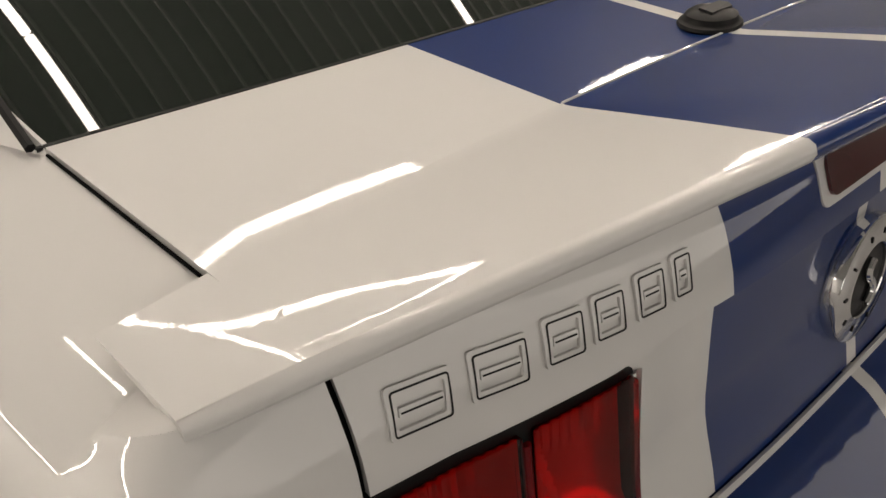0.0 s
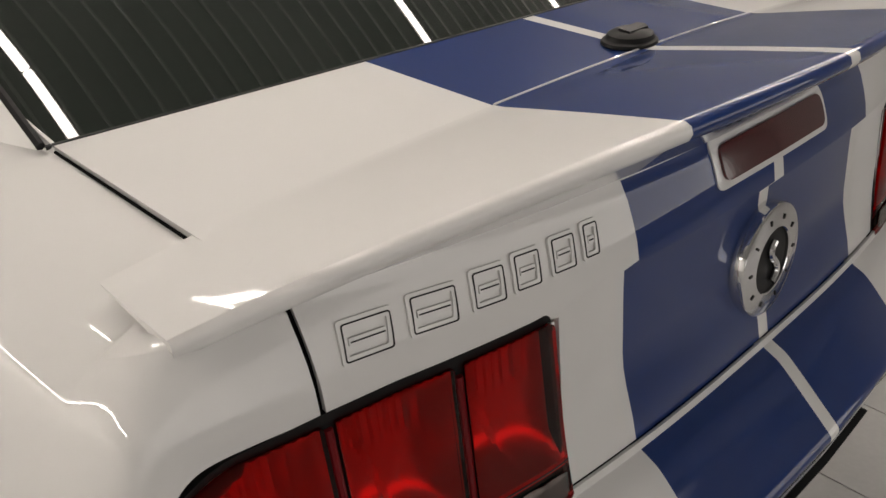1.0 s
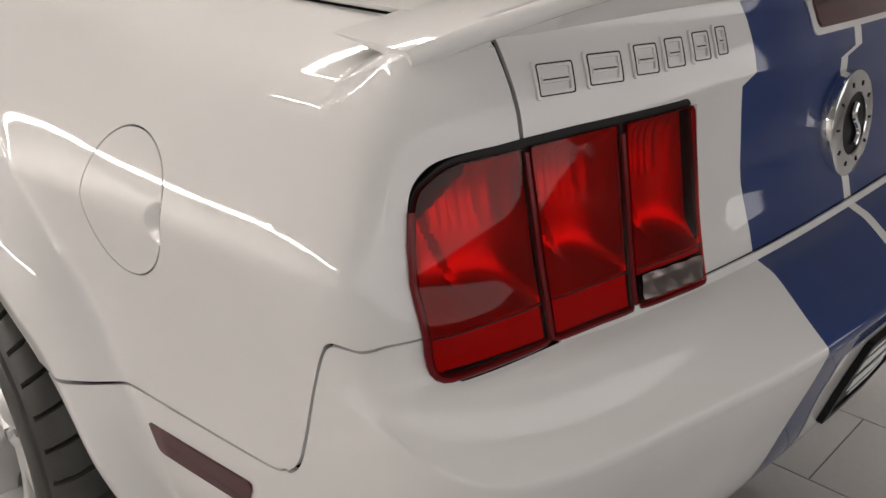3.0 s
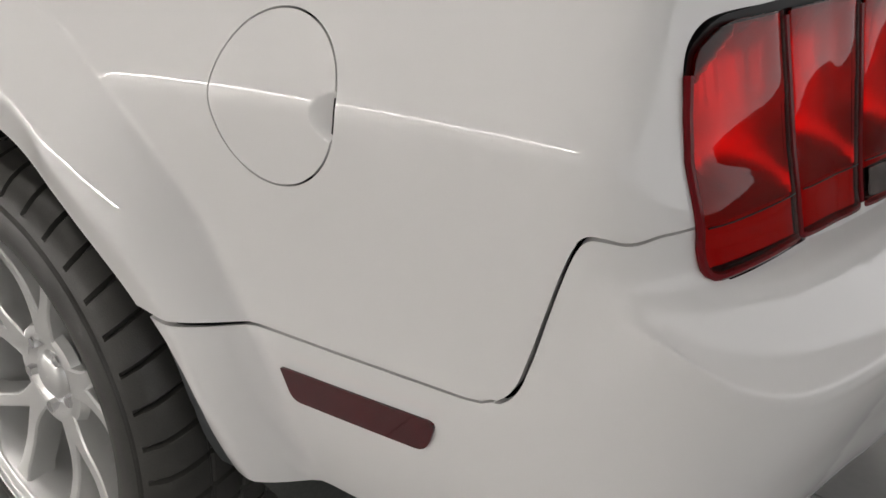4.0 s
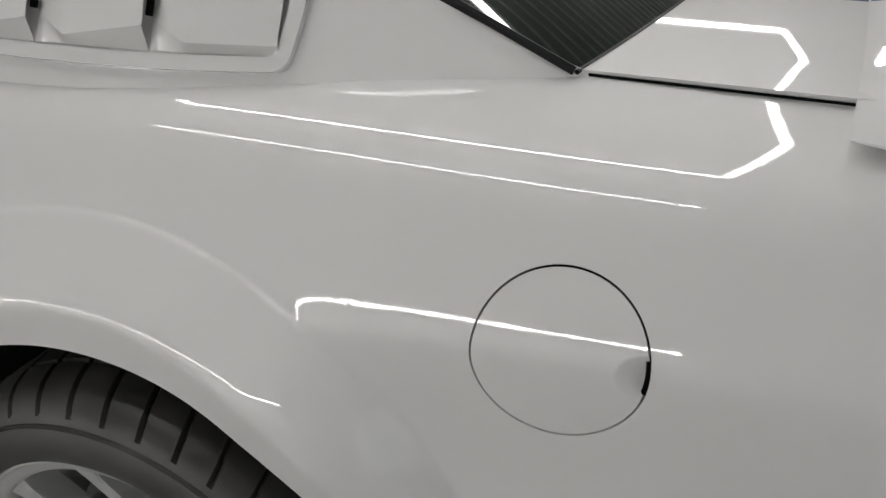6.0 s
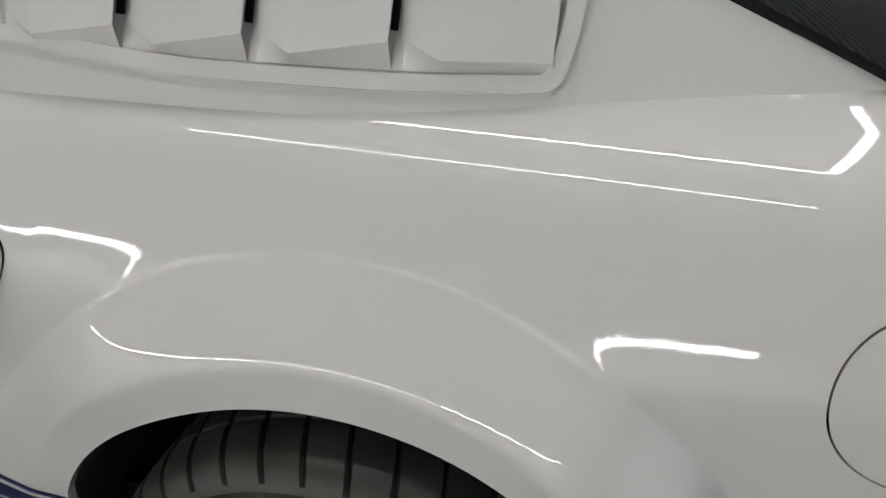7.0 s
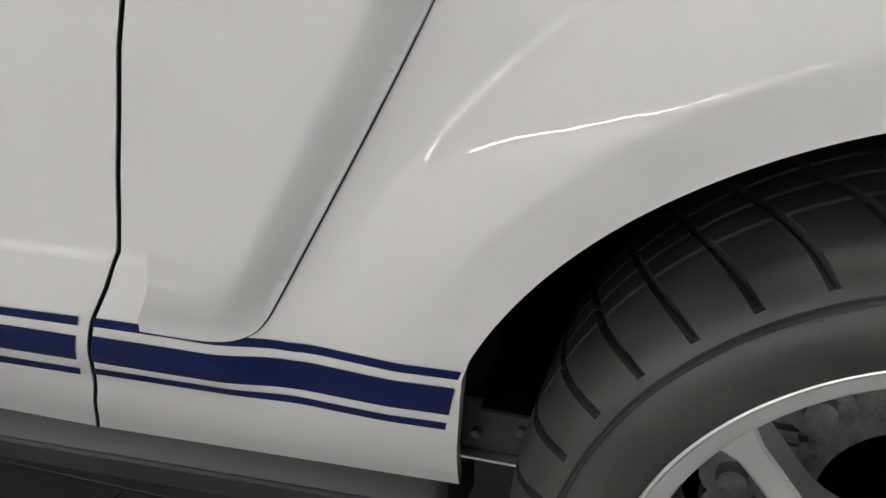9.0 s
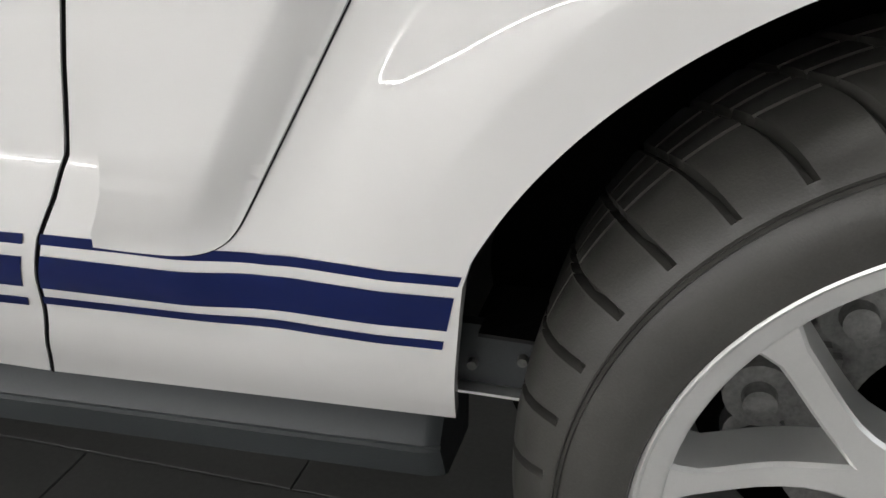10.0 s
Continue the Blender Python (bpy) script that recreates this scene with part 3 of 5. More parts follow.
BUMP_SOFT = [(0.34, 0.99), (0.40, 1.06), (0.46, 1.09), (0.56, 1.120), (0.62, 1.138), (0.660, 1.1485), (0.672, 1.1510), (0.677, 1.1495), (0.69, 1.1345), (0.72, 1.094), (0.745, 1.062), (0.765, 1.040), (0.785, 1.027), (0.81, 1.018)]


def bump_x(y, z, soft=0.0):
    """How far back the bumper reaches: under its shelf it sweeps forward to the corners more than the tail does."""
    a = sweep(abs(y)) * (1 + 2 * (z - 0.87))
    b = lerp_table(BUMP_SWEEP, abs(y))
    c = lerp_table(BUMP_X, z) * (1 - soft) + lerp_table(BUMP_SOFT, z) * soft
    return c - a - (b - a) * smoothstep(0.768, 0.69, z)


EDGE_Z = [(0.0, 0.746), (0.13, 0.746), (0.16, 0.740), (0.19, 0.726), (0.25, 0.704), (0.31, 0.687), (0.37, 0.679), (0.5, 0.6745), (1.0, 0.6745)]
edge_z = even(EDGE_Z, 0.012, 0.004)


def shelf(u, z):
    """Height in the middle's section of the point at z, where the shelf's edge climbs towards the sides."""
    e = edge_z(min(u, 2 - u))
    if z >= 0.768 or z <= 0.45:
        return z
    if z > e:
        return 0.6745 + (z - e) * (0.768 - 0.6745) / (0.768 - e)
    return 0.45 + (z - 0.45) * (0.6745 - 0.45) / (e - 0.45)


def bumper(u, z):
    """The bumper cover: u = 0 on the side at x = 0.80, u = 1 at the middle of the tail; above one it goes on to the right side."""
    if u > 1:
        x, y, w = bumper(2 - u, z)
        return (x, -y, w)
    yk = 0.60
    w = z + (shelf(u, z) - z) * smoothstep(0.10, 0.20, u)
    pr = Vector((bump_x(yk, w, smoothstep(0.48, 0.30, u)), -yk, z))
    if u > 0.5:
        y = -yk * (1 - (u - 0.5) * 2)
        return (bump_x(y, w), y, z)
    t = u * 2
    p0 = Vector(side(0.80, max(z, 0.42)))
    p0.z = z
    p0.y += 0.05 * smoothstep(0.46, 0.34, z)
    p1 = Vector((pr.x - 0.030 - 0.014 * smoothstep(0.768, 0.69, w), p0.y + 0.0115, z))
    return conic(p0, p1, pr, t)


def rounded_path(pts, n=4):
    """An open line of points drawn as a smooth curve through them."""
    out = []
    for i in range(len(pts) - 1):
        p = [Vector(pts[max(0, min(len(pts) - 1, k))]) for k in (i - 1, i, i + 1, i + 2)]
        for q in range(n):
            t = q / n
            out.append(tuple(p[1] + 0.5 * t * (p[2] - p[0] + t * (2 * p[0] - 5 * p[1] + 4 * p[2] - p[3] + t * (3 * (p[1] - p[2]) + p[3] - p[0])))))
    out.append(tuple(pts[-1]))
    return out


def arc(c, r, a0, a1, n):
    return [(c[0] + r * math.cos(radians(a0 + (a1 - a0) * i / n)), c[1] + r * math.sin(radians(a0 + (a1 - a0) * i / n))) for i in range(n + 1)]


FUEL_C, FUEL_R = (0.540, 0.863), 0.0865


def fine_lines():
    """Points along the crease and the flare's two edges, where the skin bends sharply."""
    out = []
    for k in range(190):
        x = -0.70 + 0.0085 * k
        w = 0.0018 + 0.0020 * smoothstep(0.0, -0.2, x)
        out += [(x + 0.004 * (i % 2), crease(min(x, 0.95)) + w * (i - 3.5)) for i in range(8)]
    for k in range(110):
        out += [(-1.90 + 0.012 * k, 0.571 + 0.0028 * (i - 3)) for i in range(7)]
    for lip in (False, True):
        for k in range(210):
            for i in range(11):
                a = radians(-4 + 188 * (k + 0.5 * (i % 2)) / 210)
                r = (LIP_R if lip else flare_foot(math.cos(a), math.sin(a)) - 0.004) + 0.0020 * (i - 5)
                out.append((ARCH_C[0] + r * math.cos(a), ARCH_C[1] + r * math.sin(a)))
    return out


def build_car():
    car = new("car")
    car.location = (0, 0, 0)
    tagged(car, "white sports coupe with twin blue racing stripes on showroom floor", "car")

    # quarter panel, left: from the door seam over the arch to the tail lamp
    a_rear = math.degrees(math.asin((0.600 - ARCH_C[1]) / ARCH_R))
    a_front = 180 - math.degrees(math.asin((0.528 - ARCH_C[1]) / ARCH_R))
    lower = arc(ARCH_C, ARCH_R, a_front, a_rear, 60)
    seam = [(-0.590, 1.155), (-0.612, 1.06), (-0.640, 0.985), (-0.659, 0.925), (-0.676, 0.881), (-0.694, 0.82), (-0.708, 0.767), (-0.720, 0.70), (-0.729, 0.654), (-0.735, 0.615), (-0.742, 0.577), (-0.758, 0.540), (-0.781, 0.500), (-0.806, 0.440), (-0.832, 0.385), (-0.866, 0.327), (-0.892, 0.287)]
    outline = [(x + 0.0028, v) for x, v in seam]
    outline += [(-0.4285, 0.324), (-0.4195, 0.39), (-0.410, 0.4495), (-0.402, 0.5045)] + lower
    rise = rounded_path([(0.804, 0.6285), (0.815, 0.639), (0.824, 0.655), (0.830, 0.674), (0.836, 0.694), (0.847, 0.734), (0.857, 0.770), (0.863, 0.788), (0.868, 0.799), (0.874, 0.806), (0.881, 0.809), (0.893, 0.8085), (0.904, 0.807), (0.913, 0.809), (0.923, 0.814), (0.9315, 0.8175)])
    rise = [(0.7870, 0.6200)] + [(0.80 + 0.25 * u_at(x, z), z) for x, z in rise[:-3]] + [(0.80 + 0.25 * u_y(-0.8195, 0.8170), 0.8170)]
    outline += [(0.488, 0.604), (0.60, 0.6095), (0.77, 0.6175)] + rise

    lamp_edge = rounded_path([(-0.8190, 0.826), (-0.8195, 0.845), (-0.8200, 0.868), (-0.8160, 0.90), (-0.8090, 0.93), (-0.8000, 0.950), (-0.7850, 0.9635), (-0.765, 0.9705), (-0.730, 0.9735), (-0.690, 0.9745)])
    ue = {z: u_y(-0.6748, z) for z in (0.9755, 0.98, 1.0, 1.02, 1.04, 1.06)}
    outline += [(0.80 + 0.25 * u, z) for u, z in [(u_y(y, z), z) for y, z in lamp_edge] + [(ue[z], z) for z in sorted(ue)]]
    outline += [(0.80, 1.06), (0.80, 1.10), (0.80, 1.2), (0.745, 1.206), (0.64, 1.214), (0.54, 1.2215), (0.486, 1.225), (0.42, 1.213), (0.36, 1.193), (0.28, 1.173), (0.18, 1.163)]
    fuel = [(FUEL_C[0] + FUEL_R * math.cos(radians(6 * i)), FUEL_C[1] + FUEL_R * math.sin(radians(6 * i))) for i in range(60)]
    me = patch("quarter_panel", outline, 0.0075, flank, M_WHITE, 0.014, [fuel], 0.006, extra=fine_lines())
    q = part("quarter_panel", me, car, "glossy white rear quarter panel with flared wheel arch")
    part("quarter_panel", mirrored(me, "quarter_panel_right"), car)
    def tail_top(u, v):
        a, b = Vector(side(0.80, 1.06)), Vector(side(0.80, 1.06 + 0.158 * v))
        return tuple(Vector(corner(u * ue[1.06], 1.06)) + (b - a) * max(0.0, 1 - u * u))
    me = patch("tail_top", [(0.0, 0.0), (1.0, 0.0), (1.0, 1.0), (0.0, 1.0)], 0.05, tail_top, M_WHITE, 0.0)
    part("tail_top", me, q)
    part("tail_top", mirrored(me, "tail_top_right"), car)
    for sgn in (1, -1):
        # near-black strips sunk into the lid and door gaps stand for their shade
        bm = bmesh.new()
        tube(bm, [(x, sgn * 0.6815, deck(x, 0.6815)[2] - 0.0040 - 0.006 * (x - 0.5)) for x in (0.500, 0.55, 0.62, 0.70, 0.78)], 0.0017, 8)
        part("lid_seal", bm_mesh("lid_seal", bm, M_SHADOW), car, "near-black strip as shade in the gap beside the boot lid")
        bm = bmesh.new()
        pts = [side(x, v) for x, v in rounded_path(seam)]
        tube(bm, [(x, -sgn * (abs(y) - 0.0035), z) for x, y, z in pts], 0.0032, 8)
        part("door_seal", bm_mesh("door_seal", bm, M_SHADOW), car, "near-black strip as shade in the door gap")
        # near-black tube behind the lid seam, its shade put into the colour
        bm = bmesh.new()
        pts = [Vector(corner(ue[z], z)) + Vector((-0.012, 0.002, 0)) for z in sorted(ue)]
        tube(bm, [(p.x, sgn * p.y, p.z) for p in pts], 0.008, 8)
        part("seam_backing", bm_mesh("seam_backing", bm, M_SHADOW), car)
    # fuel door
    fuel = [(FUEL_C[0] + (FUEL_R - 0.0022) * math.cos(radians(6 * i)), FUEL_C[1] + (FUEL_R - 0.0022) * math.sin(radians(6 * i))) for i in range(60)]
    def dented(x, v):
        p = side(x, v)
        r = math.hypot((x - 0.630) / 0.036, (v - 0.860) / 0.026)
        return (p[0], p[1] + 0.013 * max(0.0, 1 - r * r)**1.4, p[2])
    dent = [(0.590 + 0.0026 * i, 0.832 + 0.0026 * k) for i in range(14) for k in range(22)]
    part("fuel_door", patch("fuel_door", fuel, 0.0065, dented, M_WHITE, 0.01, edge=0.004, extra=fine_lines() + dent), car, "round white fuel filler door with a finger dent")
    # door
    outline = [(-1.95, 1.155)] + [(x - 0.0028, v) for x, v in seam] + [(-1.95, 0.27)]
    me = patch("door", outline, 0.03, side, M_WHITE, 0.014, edge=0.012, extra=fine_lines())
    part("door", me, car, "white car door with a dark seam")
    part("door", mirrored(me, "door_right"), car)
    # lid
    lid = [(-0.6695, 0.9725), (-0.6695, 1.07), (-0.66, 1.083), (0.66, 1.083), (0.6695, 1.07), (0.6695, 0.9725), (0.433, 0.981), (0.4155, 0.775), (-0.4155, 0.775), (-0.433, 0.981)]
    part("lid_panel", patch("lid_panel", lid, 0.02, tail_skin, M_STRIPED, 0.012, edge=0.01), car, "white and blue tail panel of the boot lid")
    base = window_base
    ys = [-0.679 + 1.358 * i / 40 for i in range(41)]
    outline = [(base(y) + 0.006, y) for y in ys] + [(0.96 - sweep(abs(y)) * 1.4, y) for y in ys[::-1]]
    part("boot_lid", patch("boot_lid", outline, 0.03, deck, M_STRIPED, 0.012, edge=0.012), car, "white boot lid with two blue stripes")
    # bumper
    vz = [(0.34 + (0.80 - 0.34) * i / 60) for i in range(61)]
    sb = rounded([(0.3745, 0.5945, 0), (0.488, 0.6005, 0.02), (0.60, 0.6060, 0), (0.77, 0.6145, 0), (0.787, 0.6172, 0), (0.80, 0.6240, 0), (0.80, 0.40, 0), (0.462, 0.40, 0), (0.4565, 0.4348, 0), (0.4453, 0.4925, 0), (0.4218, 0.5382, 0), (0.3993, 0.5693, 0)], 0.01)
    me = patch("bumper_side", sb, 0.02, side, M_WHITE, 0.012, edge=0.01)
    half = [(0.0, 0.36), (0.0, 0.6240)] + [((p + 0.0022 - 0.80) / 0.5, z - 0.0022) for p, z in rise if p > 0.80] + [(0.5 * u_y(-0.8175, 0.80), 0.795), (0.5 * u_y(-0.812, 0.80), 0.776), (0.5 * u_y(-0.80, 0.80), 0.768)]
    bump_out = half + [(1.0, 0.768)] + [(2 - u, z) for u, z in half[::-1]]
    bends = [(u, edge_z(min(u, 2 - u)) + d) for u in [0.008 * i for i in range(8, 243)] for d in (-0.010, -0.006, -0.003, 0, 0.003, 0.006, 0.010)]
    bends += [(u, z) for u in [0.008 * i for i in range(8, 243)] for z in (0.748, 0.752, 0.756, 0.760, 0.764) if z > edge_z(min(u, 2 - u)) + 0.014]
    bends += [(0.5 + 0.5 * (1 - c * y / 0.60), edge_z(0.8) + d) for y in (0.29, 0.296, 0.300, 0.304, 0.308, 0.314) for c in (1, -1) for d in (-0.010, -0.006, -0.003, 0, 0.003, 0.006, 0.010)]
    bp = part("rear_bumper", patch("rear_bumper", bump_out,
                              0.014, bumper, M_STRIPED, 0.012, edge=0.01, extra=bends), car, "white bumper cover with blue stripes")
    part("bumper_side", me, bp)
    part("bumper_side", mirrored(me, "bumper_side_right"), bp)
    return car


def spoiler(car):
    def section(y):
        a = abs(y)
        xf, zf = 0.785 - 0.05 * y * y, deck(0.8, y)[2] + 0.001 if a < 0.66 else deck(0.8, 0.66)[2] - (a - 0.66) * 0.17
        e = smoothstep(0.2, 0.76, y)
        xt, zt = 1.054 - 0.316 * y * y + 0.06 * e, 1.173 - 0.125 * y * y - 0.108 * y**4 + 0.055 * e
        w, h = xt - xf, zt - zf
        xb, zb = 0.955 - sweep(min(a, 0.8)) * 1.4, 1.077 - 0.02 * smoothstep(0.3, 0.76, a)
        ramp_up = ((0.0, 0.0), (0.03, 0.012), (0.06, 0.036), (0.10, 0.078), (0.20, 0.192), (0.30, 0.304), (0.55, 0.580), (0.83, 0.872), (0.93, 0.972))
        pts = [(xf + a * w, zf + b * h) for a, b in ramp_up] + [
               (xt - 0.010, zt), (xt - 0.003, zt - 0.003), (xt, zt - 0.010), (xt - 0.003, zt - 0.018), (xt - 0.012, zt - 0.023), (xt - 0.3 * (xt - xb), zt - 0.3 * (zt - zb) - 0.008),
               (xt - 0.65 * (xt - xb), zt - 0.72 * (zt - zb) - 0.006), (xb, zb)]
        return [Vector((p[0], y, p[1])) for p in pts]
    n = 64
    verts, faces = [], []
    for i in range(n + 1):
        y = -0.765 + 1.53 * i / n
        verts += section(y)
    k = len(section(0.0))
    for i in range(n):
        for j in range(k - 1):
            a = i * k + j
            faces.append((a, a + k, a + k + 1, a + 1))
    faces.append(tuple(range(k)))
    faces.append(tuple(range(n * k, n * k + k))[::-1])
    me = mesh("spoiler", verts, faces, M_STRIPED)
    me.set_sharp_from_angle(angle=radians(50))
    bm = bmesh.new()
    ys = [-0.302 + 0.604 * i / 24 for i in range(25)]
    tube(bm, [section(y)[0] + Vector((0.001, 0, 0.0008)) for y in ys], 0.0014, 6)
    part("pinstripe", bm_mesh("pinstripe", bm, M_WHITE, True), car, "thin white line before the spoiler")
    part("spoiler", me, car, "white boot spoiler with blue stripes and drooping ends")



def shifted(f, d, axis):
    """The surface f moved out by d along x (0), -y (1) or z (2)."""
    def g(u, v):
        p = list(f(u, v))
        p[axis] += -d if axis == 1 else d
        return tuple(p)
    return g


def lens_material(name, tint):
    m = bpy.data.materials.new(name)
    m.use_nodes = True
    nt = m.node_tree
    nt.nodes.clear()
    out = nt.nodes.new("ShaderNodeOutputMaterial")
    mix = nt.nodes.new("ShaderNodeMixShader")
    tr = nt.nodes.new("ShaderNodeBsdfTransparent")
    gl = nt.nodes.new("ShaderNodeBsdfGlossy")
    fr = nt.nodes.new("ShaderNodeFresnel")
    tr.inputs[0].default_value = (*tint, 1)
    gl.inputs["Roughness"].default_value = 0.03
    fr.inputs[0].default_value = 1.33
    nt.links.new(fr.outputs[0], mix.inputs[0])
    nt.links.new(tr.outputs[0], mix.inputs[1])
    nt.links.new(gl.outputs[0], mix.inputs[2])
    nt.links.new(mix.outputs[0], out.inputs[0])
    return m


M_LENS = lens_material("red_lens_clear", (0.82, 0.035, 0.03))
M_CLEARLENS = lens_material("clear_lens_thin", (0.9, 0.88, 0.87))
M_REFLECT = mat("lamp_reflector", (0.72, 0.70, 0.70), 0.28, 0.75)
M_DULLREFLECT = mat("dull_lamp_reflector", (0.42, 0.37, 0.36), 0.22, 0.8)
M_REDRIM = mat("red_rim", (0.14, 0.005, 0.008), 0.15, 0, 0, 0.25)


def tail_lamp(car):
    lamp = new("tail_lamp")
    lamp.parent = car
    tagged(lamp, "red three-segment tail lamp in a black bezel")
    left = [(-0.8000, 0.949, 0.01), (-0.8083, 0.93, 0), (-0.8153, 0.90, 0), (-0.8193, 0.868, 0), (-0.8187, 0.84, 0), (-0.8180, 0.81, 0)]
    rim = [(-0.8160, 0.776, 0.014), (-0.412, 0.763, 0.004), (-0.430, 0.987, 0.012), (-0.675, 0.9765, 0.0), (-0.764, 0.9700, 0.04)] + left
    out = shifted(tail_skin, 0.001, 0)
    front = 0.0085
    cells = [(-0.8165, -0.678), (-0.668, -0.549), (-0.539, -0.4175)]
    zt = lambda y: 0.981 + (y + 0.43) * 0.047
    zb = lambda y: 0.769 - (y + 0.42) * 0.022
    shapes = []
    for k, (y0, y1) in enumerate(cells):
        if k == 0:
            shape = [(y0, zb(y0) - 0.004, 0.016), (y1, zb(y1), 0.004), (y1, zt(y1), 0.004), (-0.762, 0.9675, 0.035)] + [(y + 0.0008, z, r) for y, z, r in left]
        elif k == 1:
            shape = [(y0, zb(y0), 0.004), (y1, zb(y1), 0.004), (y1, zt(y1), 0.004), (y0, zt(y0), 0.004)]
        else:
            shape = [(y0, zb(y0), 0.004), (y1, zb(y1), 0.004), (y1 - 0.014, zt(y1), 0.012), (y0, zt(y0), 0.004)]
        shapes.append(shape)

    def inset(shape, d):
        cy, cz = sum(p[0] for p in shape) / len(shape), sum(p[1] for p in shape) / len(shape)
        return [(p[0] - math.copysign(d, p[0] - cy), p[1] - math.copysign(d, p[1] - cz), p[2]) for p in shape]
    holes = [rounded(inset(q, 0.004), 0.004) for q in shapes]
    part("bezel", patch("bezel", rounded(rim, 0.01, 8), 0.02, out, M_BLACK, 0.012, holes, 0.008), lamp, "black lamp bezel")

    def cover(y0, y1):
        def g(y, z):
            p = list(tail_skin(y, z))
            t = (y - y0) / (y1 - y0) * 2 - 1
            p[0] += front - 0.003 * abs(t)**6
            return tuple(p)
        return g
    for k, (y0, y1) in enumerate(cells):
        f = cover(y0 - 0.003, y1 + 0.003)
        part("lens", patch("lens", rounded(shapes[k], 0.004), 0.012, f, M_LENS, 0.005, edge=0.006), lamp, "glossy red lens")
        yc, half = (y0 + y1) / 2, (y1 - y0) / 2
        bm = bmesh.new()
        edge = [p[:2] for p in rounded(shapes[k], 0.004)]
        low = [p for p in dense(edge, 0.01) if p[1] < 0.945 and (p[0] < y0 + 0.012 and k == 0 or p[1] < zb(p[0]) + 0.004)]
        low.sort(key=lambda p: math.atan2(p[1] - 0.87, p[0] - y1 - 0.05) % (2 * math.pi))
        tube(bm, [Vector(f(*p)) + Vector((-0.004, 0, 0)) for p in low], 0.0042, 8)
        part("lens_rim", bm_mesh("lens_rim", bm, M_REDRIM, True), lamp, "dark red edge of the lens")
        z0, z1 = 0.816, 0.966

        # deep bowl with a vaulted back and flat facets, behind the lens
        def bowl(u, v, y0=y0, y1=y1, yc=yc):
            y, z = y0 + 0.003 + (y1 - y0 - 0.006) * u, z0 + (zt(y0 + (y1 - y0) * u) - 0.003 - z0) * v
            if y < -0.745:
                z = min(z, 0.958 - 0.6 * (-0.745 - y))
            y = max(y, lerp_table(sorted((zz, yy + 0.004) for yy, zz, _ in left), z))
            p = list(tail_skin(y, z))
            a, b = 2 * u - 1, 2 * v - 1
            deep = 0.052 * (1 - a**4) * (1 - b**6)
            step = 0.007 * smoothstep(0.55, 0.60, u + 0.35 * v) * (1 - b**6) * (1 - a**6) + 0.0012 * math.sin(u * 70) * (1 if v > 0.5 else 0)
            p[0] += 0.003 - max(0.0, deep) + step
            return tuple(p)
        me = grid("reflector", bowl, 42, 24, M_REFLECT)
        me.set_sharp_from_angle(angle=radians(22))
        part("reflector", me, lamp, "fluted silver reflector behind red lens")
        # flat reflex strip along the foot
        if k < 2:
            foot = [(y0 + 0.004, zb(y0) + 0.004), (y1 - 0.004, zb(y1) + 0.004), (y1 - 0.004, 0.8155), (y0 + 0.004, 0.8155)]
            part("reflex_strip", patch("reflex_strip", rounded(foot, 0.003), 0.02, shifted(tail_skin, 0.002, 0), M_REDIN, 0.0, edge=0.01), lamp, "plain deep red reflex strip")
        else:
            foot = [(y0 + 0.004, 0.806), (y1 - 0.004, 0.806), (y1 - 0.004, 0.8155), (y0 + 0.004, 0.8155)]
            part("reflex_strip", patch("reflex_strip", foot, 0.02, shifted(tail_skin, 0.002, 0), M_REDIN, 0.0, edge=0.01), lamp)
        bm = bmesh.new()
        tube(bm, [Vector(f(y0 + 0.003 + (y1 - y0 - 0.006) * i / 10, 0.8155)) + Vector((-0.0006, 0, 0)) for i in range(11)], 0.0010, 6)
        part("rib", bm_mesh("rib", bm, M_REDDARK, True), lamp)
        if k == 2:
            clear = rounded([(-0.534, 0.780, 0.003), (-0.428, 0.778, 0.003), (-0.4275, 0.806, 0.003), (-0.534, 0.8085, 0.003)], 0.003)
            part("reverse_lens", patch("reverse_lens", clear, 0.01, shifted(f, 0.0030, 0), M_CLEARLENS, 0.003, edge=0.008), lamp, "clear reversing light lens")

            def facets(y, z):
                p = list(f(y, z))
                p[0] += 0.0012 - 0.0019 * abs(math.sin(y * 95 + z * 70)) * abs(math.sin(z * 110))
                return tuple(p)
            part("reverse_reflector", patch("reverse_reflector", clear, 0.0035, shifted(facets, 0.0012, 0), M_DULLREFLECT, 0.0, edge=0.004), lamp, "faceted silver reflector")
    for y in (-0.673, -0.544):
        bm = bmesh.new()
        tube(bm, [Vector(tail_skin(y, 0.776 + 0.188 * i / 10)) + Vector((0.003, 0, 0)) for i in range(11)], 0.0045, 8)
        part("divider", bm_mesh("divider", bm, M_REDRIM, True), lamp, "dark divider between the lenses")
    # right lamp
    other = new("tail_lamp")
    other.parent = car
    tagged(other, "red three-segment tail lamp in a black bezel")
    for ob in list(lamp.children):
        part(ob.name.split(".")[0], mirrored(ob.data, ob.data.name + "_right"), other)


